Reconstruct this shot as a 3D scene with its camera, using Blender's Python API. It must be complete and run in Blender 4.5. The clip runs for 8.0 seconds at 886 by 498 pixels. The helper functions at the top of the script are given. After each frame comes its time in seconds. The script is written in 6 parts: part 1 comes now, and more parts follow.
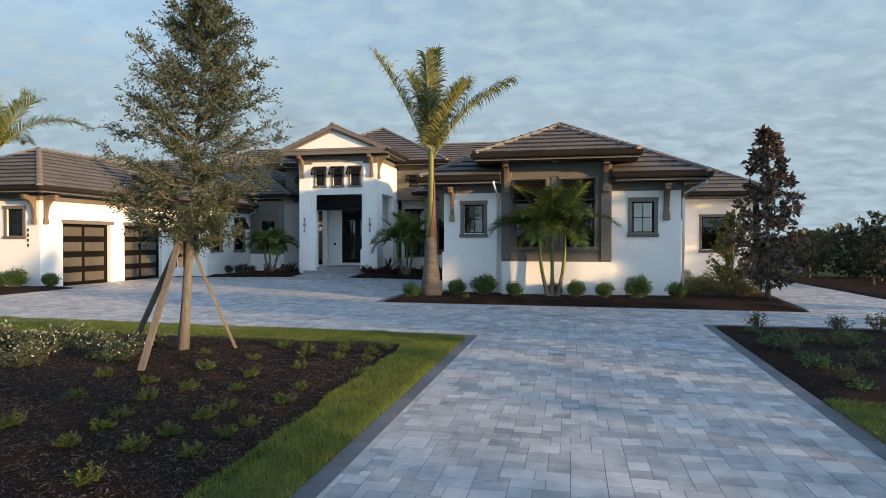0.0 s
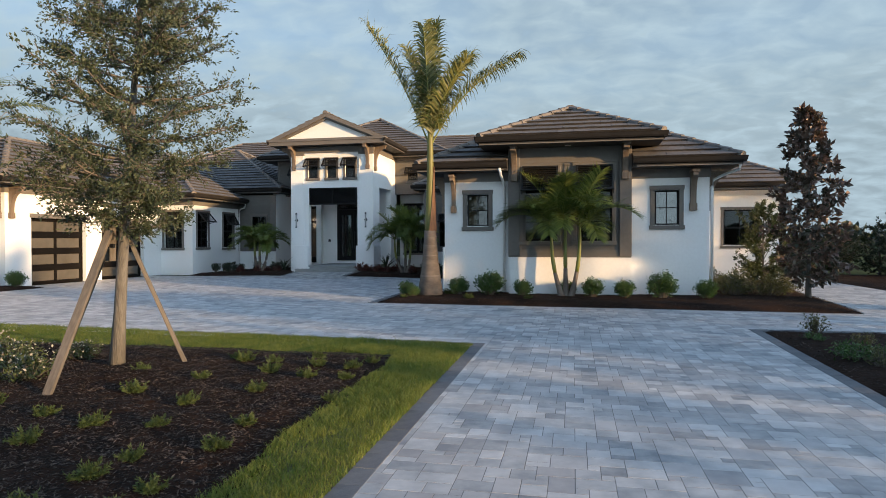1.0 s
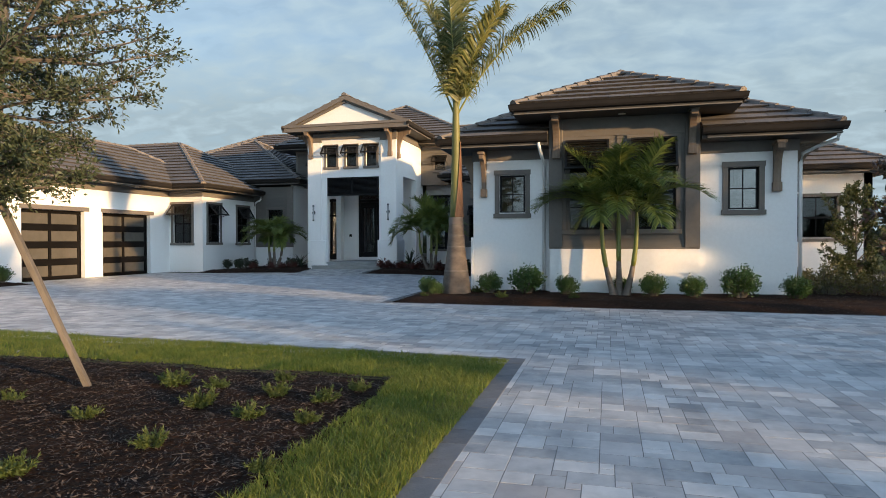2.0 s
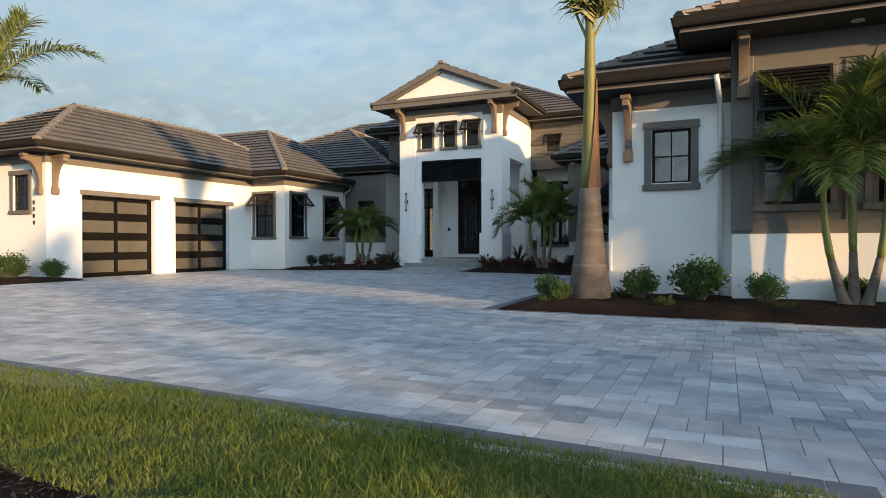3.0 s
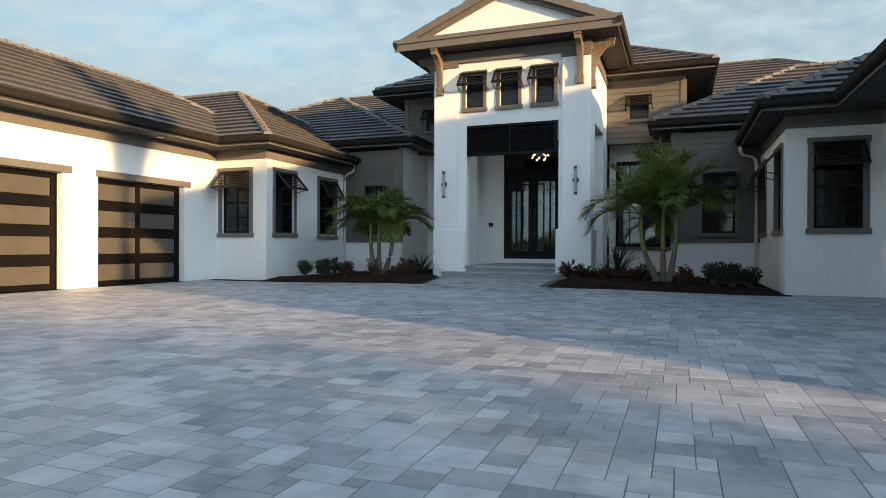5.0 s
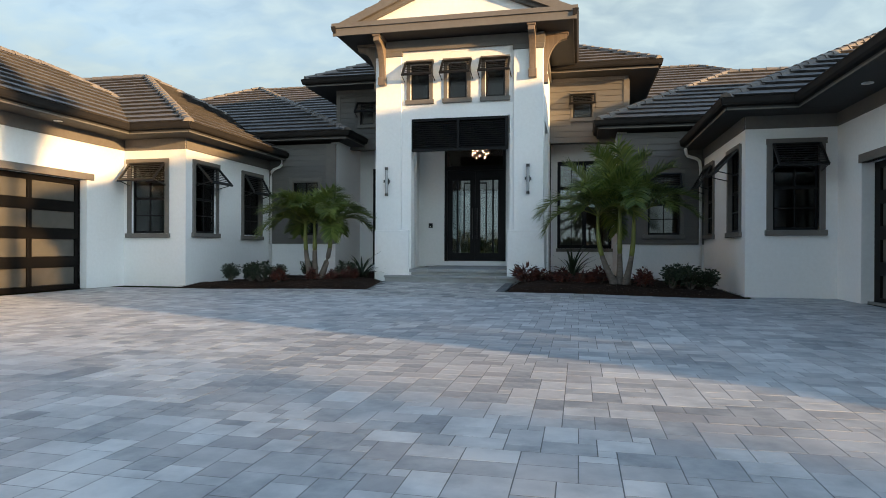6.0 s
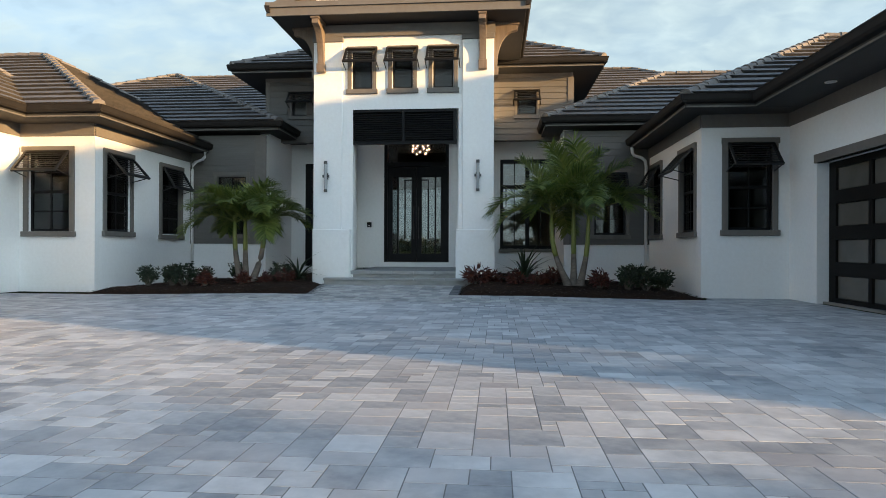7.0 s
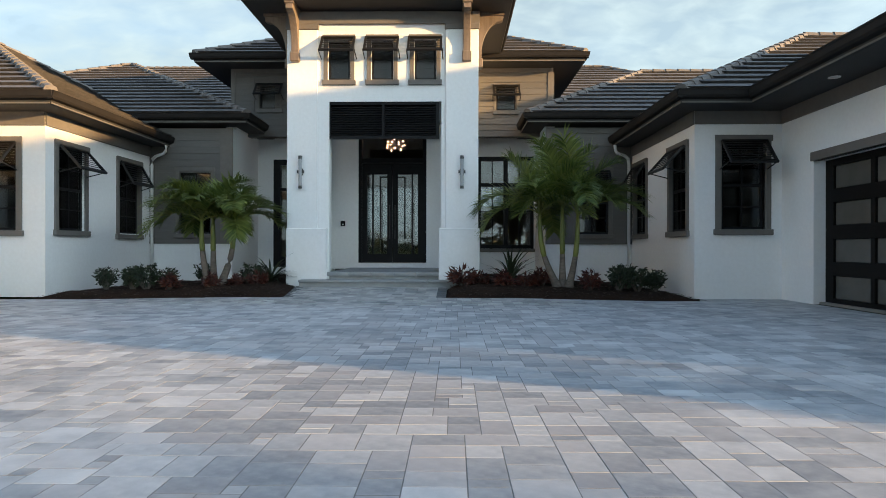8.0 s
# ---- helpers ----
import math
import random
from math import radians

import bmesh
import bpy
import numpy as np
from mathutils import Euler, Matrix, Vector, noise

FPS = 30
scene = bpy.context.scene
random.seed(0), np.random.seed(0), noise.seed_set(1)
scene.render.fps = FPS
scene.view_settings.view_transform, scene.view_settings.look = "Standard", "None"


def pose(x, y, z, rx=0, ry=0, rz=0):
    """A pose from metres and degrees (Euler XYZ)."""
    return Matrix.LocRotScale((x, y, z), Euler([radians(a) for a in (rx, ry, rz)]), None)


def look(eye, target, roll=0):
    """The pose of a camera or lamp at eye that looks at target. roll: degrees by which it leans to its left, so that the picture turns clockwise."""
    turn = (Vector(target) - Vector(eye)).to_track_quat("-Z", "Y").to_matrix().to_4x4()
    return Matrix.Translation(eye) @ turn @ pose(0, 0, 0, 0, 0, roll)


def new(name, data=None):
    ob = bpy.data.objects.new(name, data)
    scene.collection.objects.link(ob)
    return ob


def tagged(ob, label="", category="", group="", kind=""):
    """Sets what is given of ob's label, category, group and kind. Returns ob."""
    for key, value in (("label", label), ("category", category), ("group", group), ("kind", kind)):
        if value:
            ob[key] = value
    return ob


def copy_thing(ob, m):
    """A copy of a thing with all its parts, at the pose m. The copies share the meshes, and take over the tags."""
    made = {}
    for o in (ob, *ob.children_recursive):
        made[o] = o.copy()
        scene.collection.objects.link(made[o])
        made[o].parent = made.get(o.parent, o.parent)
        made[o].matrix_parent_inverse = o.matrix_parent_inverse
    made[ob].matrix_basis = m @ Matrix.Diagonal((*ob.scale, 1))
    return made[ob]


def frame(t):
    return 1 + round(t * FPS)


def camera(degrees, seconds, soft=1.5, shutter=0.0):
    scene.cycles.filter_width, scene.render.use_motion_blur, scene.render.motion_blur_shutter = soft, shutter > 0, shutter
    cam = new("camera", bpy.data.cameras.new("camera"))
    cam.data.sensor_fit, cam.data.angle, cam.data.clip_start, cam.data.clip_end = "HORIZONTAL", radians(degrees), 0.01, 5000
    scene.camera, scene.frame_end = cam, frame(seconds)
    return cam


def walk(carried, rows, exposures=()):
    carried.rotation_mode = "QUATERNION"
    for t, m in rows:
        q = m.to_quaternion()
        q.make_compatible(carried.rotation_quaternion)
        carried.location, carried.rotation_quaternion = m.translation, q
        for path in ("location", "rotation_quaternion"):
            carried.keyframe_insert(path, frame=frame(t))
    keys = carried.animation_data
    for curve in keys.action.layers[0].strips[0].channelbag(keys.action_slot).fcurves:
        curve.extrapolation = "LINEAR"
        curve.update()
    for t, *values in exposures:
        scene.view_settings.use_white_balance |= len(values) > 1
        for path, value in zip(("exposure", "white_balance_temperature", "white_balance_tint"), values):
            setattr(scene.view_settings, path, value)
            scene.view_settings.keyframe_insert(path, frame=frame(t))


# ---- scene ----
cam = camera(71.0, 8.0, 0.9)
# seconds, eye, target, lean
PATH = [
    (0, (-0.593, 0.979, 1.733), (-0.999, 2.938, 1.709), -0.0),
    (0.5, (-0.754, 1.853, 1.649), (-1.164, 3.811, 1.623), 0.0),
    (1, (-0.955, 2.876, 1.577), (-1.366, 4.833, 1.551), -0.1),
    (2.5, (-1.95, 7.272, 1.103), (-2.601, 9.164, 1.083), -0.1),
    (3, (-2.83, 9.417, 0.962), (-3.655, 11.239, 0.947), -0.1),
    (3.5, (-3.99, 11.545, 0.964), (-4.877, 13.337, 0.948), -0.1),
    (4, (-5.61, 13.221, 0.933), (-6.48, 15.022, 0.918), -0.1),
    (5.5, (-8.687, 15.36, 0.922), (-9.269, 17.274, 0.918), 0.3),
    (6, (-9.199, 15.712, 0.938), (-9.627, 17.666, 0.935), 0.2),
    (6.5, (-9.587, 16.068, 0.938), (-9.866, 18.048, 0.937), 0.2),
    (7, (-9.95, 16.496, 0.927), (-10.122, 18.489, 0.927), 0.2),
    (7.5, (-10.303, 16.834, 0.953), (-10.385, 18.832, 0.949), 0.1),
    (8, (-10.545, 17.105, 0.935), (-10.579, 19.104, 0.934), 0.1),
]
EXPOSURE = 1.1
walk(cam, [(t, look(e, g, r)) for t, e, g, r in PATH], [(0.0, EXPOSURE - 0.06, 6200, 11), (2.5, EXPOSURE + 0.0, 6350, 10), (4.0, EXPOSURE + 0.06, 6550, 8), (5.5, EXPOSURE + 0.21, 6700, 9), (8.0, EXPOSURE + 0.47, 6750, 9)])

# ---- sky and sun ----
SUN_TOWARDS = Vector((0.922, -0.387, 0.0)).normalized()
SUN_UP = 7.5
world = bpy.data.worlds.new("sky")
scene.world = world
world.use_nodes = True
wn, wl = world.node_tree.nodes, world.node_tree.links
wn.clear()


def wnode(kind, **values):
    n = wn.new(kind)
    for key, value in values.items():
        n.inputs[key].default_value = value
    return n


sky = wn.new("ShaderNodeTexSky")
sky.sky_type, sky.sun_disc = "NISHITA", False
sky.sun_elevation, sky.sun_rotation = radians(SUN_UP + 5), math.atan2(SUN_TOWARDS.x, SUN_TOWARDS.y)
sky.air_density, sky.dust_density, sky.ozone_density = 1.0, 0.7, 2.0
sky_light = wnode("ShaderNodeBackground", Strength=0.175)
cloud_light = wnode("ShaderNodeBackground", Color=(0.535, 0.675, 0.735, 1), Strength=0.31)
where = wn.new("ShaderNodeTexCoord")
apart = wn.new("ShaderNodeSeparateXYZ")
lift = wn.new("ShaderNodeMath")
lift.operation, lift.inputs[1].default_value = "ADD", 0.26
along_x, along_y = wn.new("ShaderNodeMath"), wn.new("ShaderNodeMath")
along_x.operation = along_y.operation = "DIVIDE"
flat_sky = wn.new("ShaderNodeCombineXYZ")
stretch = wn.new("ShaderNodeMapping")
stretch.inputs["Rotation"].default_value = (0, 0, radians(-12))
stretch.inputs["Scale"].default_value = (0.9, 1.15, 1.0)
streaks = wnode("ShaderNodeTexNoise", Scale=10.0, Detail=4.0, Roughness=0.5, Distortion=0.35)
sheet = wnode("ShaderNodeTexNoise", Scale=1.1, Detail=4.0, Roughness=0.55)
blend = wn.new("ShaderNodeMath")
blend.operation = "ADD"
spread = wn.new("ShaderNodeMapRange")
for key, value in (("From Min", 0.80), ("From Max", 1.22), ("To Min", 0.80), ("To Max", 1.0)):
    spread.inputs[key].default_value = value
low_haze = wn.new("ShaderNodeMapRange")
for key, value in (("From Min", 0.0), ("From Max", 0.30), ("To Min", 0.30), ("To Max", 0.0)):
    low_haze.inputs[key].default_value = value
cover = wn.new("ShaderNodeMath")
cover.operation, cover.use_clamp = "ADD", True
thin = wn.new("ShaderNodeMapRange")
for key, value in (("From Min", 0.40), ("From Max", 0.70), ("To Min", 1.0), ("To Max", 0.10)):
    thin.inputs[key].default_value = value
veil = wn.new("ShaderNodeMath")
veil.operation = "MULTIPLY"
toward = wn.new("ShaderNodeVectorMath")
toward.operation, toward.inputs[1].default_value = "DOT_PRODUCT", SUN_TOWARDS
sunward = wn.new("ShaderNodeMapRange")
sunward.interpolation_type = "SMOOTHSTEP"
for key, value in (("From Min", 0.1), ("From Max", 0.95), ("To Min", 0.345), ("To Max", 1.15)):
    sunward.inputs[key].default_value = value
mottle = wn.new("ShaderNodeMapRange")
for key, value in (("From Min", 0.35), ("From Max", 0.66), ("To Min", 0.92), ("To Max", 1.25)):
    mottle.inputs[key].default_value = value
rippled = wn.new("ShaderNodeMath")
rippled.operation = "MULTIPLY"
both = wn.new("ShaderNodeMixShader")
sky_out = wn.new("ShaderNodeOutputWorld")
for a, b in (
    (where.outputs["Generated"], apart.inputs[0]), (apart.outputs[2], lift.inputs[0]),
    (apart.outputs[0], along_x.inputs[0]), (lift.outputs[0], along_x.inputs[1]),
    (apart.outputs[1], along_y.inputs[0]), (lift.outputs[0], along_y.inputs[1]),
    (along_x.outputs[0], flat_sky.inputs[0]), (along_y.outputs[0], flat_sky.inputs[1]),
    (flat_sky.outputs[0], stretch.inputs[0]), (stretch.outputs[0], streaks.inputs["Vector"]),
    (flat_sky.outputs[0], sheet.inputs["Vector"]), (streaks.outputs[0], blend.inputs[0]), (sheet.outputs[0], blend.inputs[1]),
    (blend.outputs[0], spread.inputs[0]), (spread.outputs[0], cover.inputs[0]), (apart.outputs[2], low_haze.inputs[0]), (low_haze.outputs[0], cover.inputs[1]), (cover.outputs[0], veil.inputs[0]), (apart.outputs[2], thin.inputs[0]), (thin.outputs[0], veil.inputs[1]), (veil.outputs[0], both.inputs[0]),
    (sky.outputs[0], sky_light.inputs[0]), (sky_light.outputs[0], both.inputs[1]), (cloud_light.outputs[0], both.inputs[2]),
    (where.outputs["Generated"], toward.inputs[0]), (toward.outputs["Value"], sunward.inputs[0]), (sunward.outputs[0], rippled.inputs[0]), (streaks.outputs[0], mottle.inputs[0]), (mottle.outputs[0], rippled.inputs[1]), (rippled.outputs[0], cloud_light.inputs["Strength"]),
    (both.outputs[0], sky_out.inputs[0]),
):
    wl.new(a, b)

sun = new("sun", bpy.data.lights.new("sun", "SUN"))
sun.data.energy, sun.data.angle, sun.data.color = 4.0, radians(1.1), (1.0, 0.63, 0.29)
sun.matrix_basis = look(SUN_TOWARDS * 60 + Vector((0, 0, 60 * math.tan(radians(SUN_UP)))), (0, 0, 0))


# ---- materials ----
def surface(name, low, high, rough=0.7, fine=8.0, coarse=0.6, relief=0.1, relief_scale=60.0, metal=0.0, per_piece=0.0, per_island=0.0, split=(0.35, 0.65), stretch=(1, 1, 1), odd=None, spec=0.5):
    """A paint, stone, wood or soil: two colours mixed by noise at two scales, with fine relief."""
    m = bpy.data.materials.new(name)
    m.use_nodes = True
    nodes, links = m.node_tree.nodes, m.node_tree.links
    p = nodes["Principled BSDF"]
    p.inputs["Roughness"].default_value, p.inputs["Metallic"].default_value = rough, metal
    p.inputs["Specular IOR Level"].default_value = spec
    co = nodes.new("ShaderNodeTexCoord")
    mp = nodes.new("ShaderNodeMapping")
    mp.inputs["Scale"].default_value = stretch
    links.new(co.outputs["Object"], mp.inputs[0])
    noises = []
    for scale in (fine, coarse):
        n = nodes.new("ShaderNodeTexNoise")
        n.inputs["Scale"].default_value, n.inputs["Detail"].default_value, n.inputs["Roughness"].default_value = scale, 5, 0.6
        links.new(mp.outputs[0], n.inputs["Vector"])
        noises.append(n)
    add = nodes.new("ShaderNodeMath")
    add.operation = "ADD"
    links.new(noises[0].outputs[0], add.inputs[0]), links.new(noises[1].outputs[0], add.inputs[1])
    value = add
    amount = per_piece or per_island
    if amount:
        if per_piece:
            info, slot = nodes.new("ShaderNodeObjectInfo"), "Random"
        else:
            info, slot = nodes.new("ShaderNodeNewGeometry"), "Random Per Island"
        scaled = nodes.new("ShaderNodeMath")
        scaled.operation = "MULTIPLY_ADD"
        scaled.inputs[1].default_value, scaled.inputs[2].default_value = amount, -amount / 2
        links.new(info.outputs[slot], scaled.inputs[0])
        more = nodes.new("ShaderNodeMath")
        more.operation = "ADD"
        links.new(add.outputs[0], more.inputs[0]), links.new(scaled.outputs[0], more.inputs[1])
        value = more
    ramp = nodes.new("ShaderNodeMapRange")
    ramp.inputs["From Min"].default_value, ramp.inputs["From Max"].default_value = 2 * split[0], 2 * split[1]
    links.new(value.outputs[0], ramp.inputs[0])
    mix = nodes.new("ShaderNodeMix")
    mix.data_type = "RGBA"
    mix.inputs["A"].default_value, mix.inputs["B"].default_value = (*low, 1), (*high, 1)
    links.new(ramp.outputs[0], mix.inputs["Factor"])
    colour = mix.outputs["Result"]
    if odd:
        # a few pieces in another tone
        spin, part_of, few, other = nodes.new("ShaderNodeMath"), nodes.new("ShaderNodeMath"), nodes.new("ShaderNodeMapRange"), nodes.new("ShaderNodeMix")
        spin.operation, spin.inputs[1].default_value, part_of.operation = "MULTIPLY", 7.31, "FRACT"
        few.inputs["From Min"].default_value, few.inputs["From Max"].default_value, few.inputs["To Max"].default_value = 0.62, 1.0, 0.5
        other.data_type, other.inputs["B"].default_value = "RGBA", (*odd, 1)
        links.new(info.outputs[slot], spin.inputs[0]), links.new(spin.outputs[0], part_of.inputs[0]), links.new(part_of.outputs[0], few.inputs[0])
        links.new(few.outputs[0], other.inputs["Factor"]), links.new(colour, other.inputs["A"])
        colour = other.outputs["Result"]
    links.new(colour, p.inputs["Base Color"])
    if relief:
        n = nodes.new("ShaderNodeTexNoise")
        n.inputs["Scale"].default_value, n.inputs["Detail"].default_value = relief_scale, 6
        links.new(mp.outputs[0], n.inputs["Vector"])
        bump = nodes.new("ShaderNodeBump")
        bump.inputs["Strength"].default_value, bump.inputs["Distance"].default_value = relief, 0.02
        links.new(n.outputs[0], bump.inputs["Height"])
        links.new(bump.outputs[0], p.inputs["Normal"])
    return m


def leafy(name, low, high, through_light=0.3, rough=0.5, each=0.9, split=(0.25, 0.75)):
    """Leaves: colour varied leaf by leaf, with some light passing through."""
    m = surface(name, low, high, rough, 3.0, 0.8, 0, per_island=each, split=split)
    nodes, links = m.node_tree.nodes, m.node_tree.links
    p, out = nodes["Principled BSDF"], nodes["Material Output"]
    t, mix = nodes.new("ShaderNodeBsdfTranslucent"), nodes.new("ShaderNodeMixShader")
    links.new(p.inputs["Base Color"].links[0].from_socket, t.inputs["Color"])
    mix.inputs[0].default_value = through_light
    links.new(p.outputs[0], mix.inputs[1]), links.new(t.outputs[0], mix.inputs[2]), links.new(mix.outputs[0], out.inputs[0])
    return m


def pane_glass(name, tint, gloss=0.10, ior=1.5, rough=0.01):
    """Window glass: clear with a tint, and a mirror-like face that grows stronger at a slant."""
    m = bpy.data.materials.new(name)
    m.use_nodes = True
    nodes, links = m.node_tree.nodes, m.node_tree.links
    nodes.remove(nodes["Principled BSDF"])
    clear, shine = nodes.new("ShaderNodeBsdfTransparent"), nodes.new("ShaderNodeBsdfGlossy")
    clear.inputs[0].default_value, shine.inputs["Roughness"].default_value = (*tint, 1), rough
    fresnel, more, mix = nodes.new("ShaderNodeFresnel"), nodes.new("ShaderNodeMath"), nodes.new("ShaderNodeMixShader")
    fresnel.inputs["IOR"].default_value = ior
    more.operation, more.inputs[1].default_value, more.use_clamp = "ADD", gloss, True
    links.new(fresnel.outputs[0], more.inputs[0]), links.new(more.outputs[0], mix.inputs[0])
    links.new(clear.outputs[0], mix.inputs[1]), links.new(shine.outputs[0], mix.inputs[2])
    links.new(mix.outputs[0], nodes["Material Output"].inputs[0])
    return m


def glow(name, color, strength):
    m = bpy.data.materials.new(name)
    m.use_nodes = True
    p = m.node_tree.nodes["Principled BSDF"]
    p.inputs["Base Color"].default_value = (*color, 1)
    p.inputs["Emission Color"].default_value, p.inputs["Emission Strength"].default_value = (*color, 1), strength
    return m


STUCCO = surface("white_stucco", (0.81, 0.80, 0.785), (0.875, 0.87, 0.86), 0.85, 14, 0.5, 0.22, 110, spec=0.25)
TRIM = surface("taupe_trim_paint", (0.135, 0.122, 0.11), (0.165, 0.150, 0.135), 0.6, 10, 0.8, 0.05, 40, spec=0.3)
SIDING = surface("taupe_siding_paint", (0.115, 0.107, 0.098), (0.145, 0.135, 0.124), 0.65, 6, 0.6, 0.08, 50, stretch=(0.3, 0.3, 4), spec=0.3)
WOOD = surface("stained_bracket_wood", (0.12, 0.088, 0.062), (0.20, 0.15, 0.11), 0.6, 5, 1.0, 0.12, 30, stretch=(6, 6, 0.6))
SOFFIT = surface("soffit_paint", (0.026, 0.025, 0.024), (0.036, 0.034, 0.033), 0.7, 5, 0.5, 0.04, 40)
GUTTER = surface("bronze_gutter_metal", (0.017, 0.015, 0.014), (0.027, 0.024, 0.022), 0.6, 4, 0.7, 0.02, 30, spec=0.12)
TILE = surface("grey_brown_roof_tile", (0.100, 0.093, 0.089), (0.155, 0.141, 0.133), 0.72, 9, 0.7, 0.25, 45, per_island=0.35, spec=0.35)
CAP = surface("pale_hip_tile", (0.12, 0.105, 0.095), (0.22, 0.195, 0.175), 0.75, 9, 0.7, 0.25, 45, per_island=0.5, spec=0.35)
BLACK = surface("black_frame_metal", (0.006, 0.006, 0.007), (0.011, 0.011, 0.012), 0.45, 6, 1, 0.03, 40, spec=0.15)
SHUTTER = surface("dark_bronze_shutter", (0.006, 0.006, 0.006), (0.011, 0.010, 0.010), 0.5, 6, 1, 0.03, 40)
BRONZE_DOOR = surface("bronze_garage_frame", (0.0045, 0.004, 0.0036), (0.008, 0.0066, 0.0058), 0.5, 5, 0.8, 0.03, 40, spec=0.12)
FROST = surface("frosted_bronze_glass", (0.080, 0.074, 0.062), (0.105, 0.096, 0.082), 0.25, 3, 0.4, 0.0, 10)
GLASS = pane_glass("window_glass", (0.40, 0.45, 0.45), 0.01, 1.45)
SKY_GLASS = pane_glass("coated_window_glass", (0.35, 0.4, 0.4), 0.16, 1.5)
GREY_GLASS = pane_glass("grey_window_glass", (0.30, 0.28, 0.26), 0.03, 1.45, 0.3)
DOOR_GLASS = pane_glass("door_glass", (0.85, 0.88, 0.88), 0.05)
INSIDE = surface("room_paint", (0.20, 0.185, 0.17), (0.25, 0.235, 0.215), 0.9, 4, 0.5, 0.02, 30)
ROOM_FLOOR = surface("room_floor_wood", (0.10, 0.07, 0.05), (0.16, 0.115, 0.08), 0.4, 5, 0.6, 0.05, 20, stretch=(1, 6, 1))
STEP = surface("grey_step_stone", (0.20, 0.205, 0.205), (0.36, 0.365, 0.36), 0.75, 5, 1.2, 0.2, 40, stretch=(0.6, 2.5, 2))
PAVER = surface("blended_grey_paver", (0.20, 0.212, 0.226), (0.585, 0.58, 0.57), 0.56, 4.5, 1.1, 0.08, 60, per_island=0.52, split=(0.29, 0.68), stretch=(1.0, 1.0, 1), odd=(0.34, 0.315, 0.31), spec=0.55)
PAVER_ONE = surface("blended_grey_paver_piece", (0.20, 0.212, 0.226), (0.585, 0.58, 0.57), 0.56, 4.5, 1.1, 0.08, 60, per_piece=0.52, split=(0.29, 0.68), stretch=(1.0, 1.0, 1), odd=(0.34, 0.315, 0.31), spec=0.55)
SAND = surface("joint_sand", (0.11, 0.11, 0.108), (0.24, 0.235, 0.225), 0.95, 20, 1, 0.3, 90)
BORDER = surface("charcoal_border_paver", (0.095, 0.10, 0.11), (0.165, 0.17, 0.178), 0.78, 6, 0.7, 0.3, 60, per_piece=0.35)
SOIL = surface("dark_mulch_soil", (0.0095, 0.0067, 0.0054), (0.045, 0.025, 0.0168), 0.95, 22, 0.8, 1.0, 26, spec=0.08)
CHIP = surface("mulch_chip", (0.011, 0.008, 0.006), (0.25, 0.19, 0.15), 0.8, 8, 0.7, 0.2, 40, per_island=1.3, split=(0.45, 1.15), spec=0.15)
TURF = surface("turf_soil", (0.045, 0.062, 0.017), (0.11, 0.10, 0.038), 0.95, 12, 0.5, 0.7, 40)
FIELD = surface("far_grass", (0.035, 0.050, 0.018), (0.07, 0.085, 0.035), 0.95, 3, 0.08, 0.5, 6, spec=0.03)
BLADE = leafy("grass_blade", (0.060, 0.128, 0.016), (0.28, 0.295, 0.065), 0.45, 0.55, 0.55, (0.30, 0.74))
SCONCE = surface("brushed_dark_steel", (0.05, 0.05, 0.052), (0.08, 0.08, 0.082), 0.35, 10, 1, 0.02, 60, metal=0.6)
PORCH = surface("white_porch_paint", (0.79, 0.78, 0.765), (0.86, 0.855, 0.84), 0.8, 8, 0.5, 0.03, 50)
PIPE = surface("white_downspout_paint", (0.76, 0.75, 0.735), (0.83, 0.82, 0.805), 0.5, 8, 0.6, 0.02, 50)


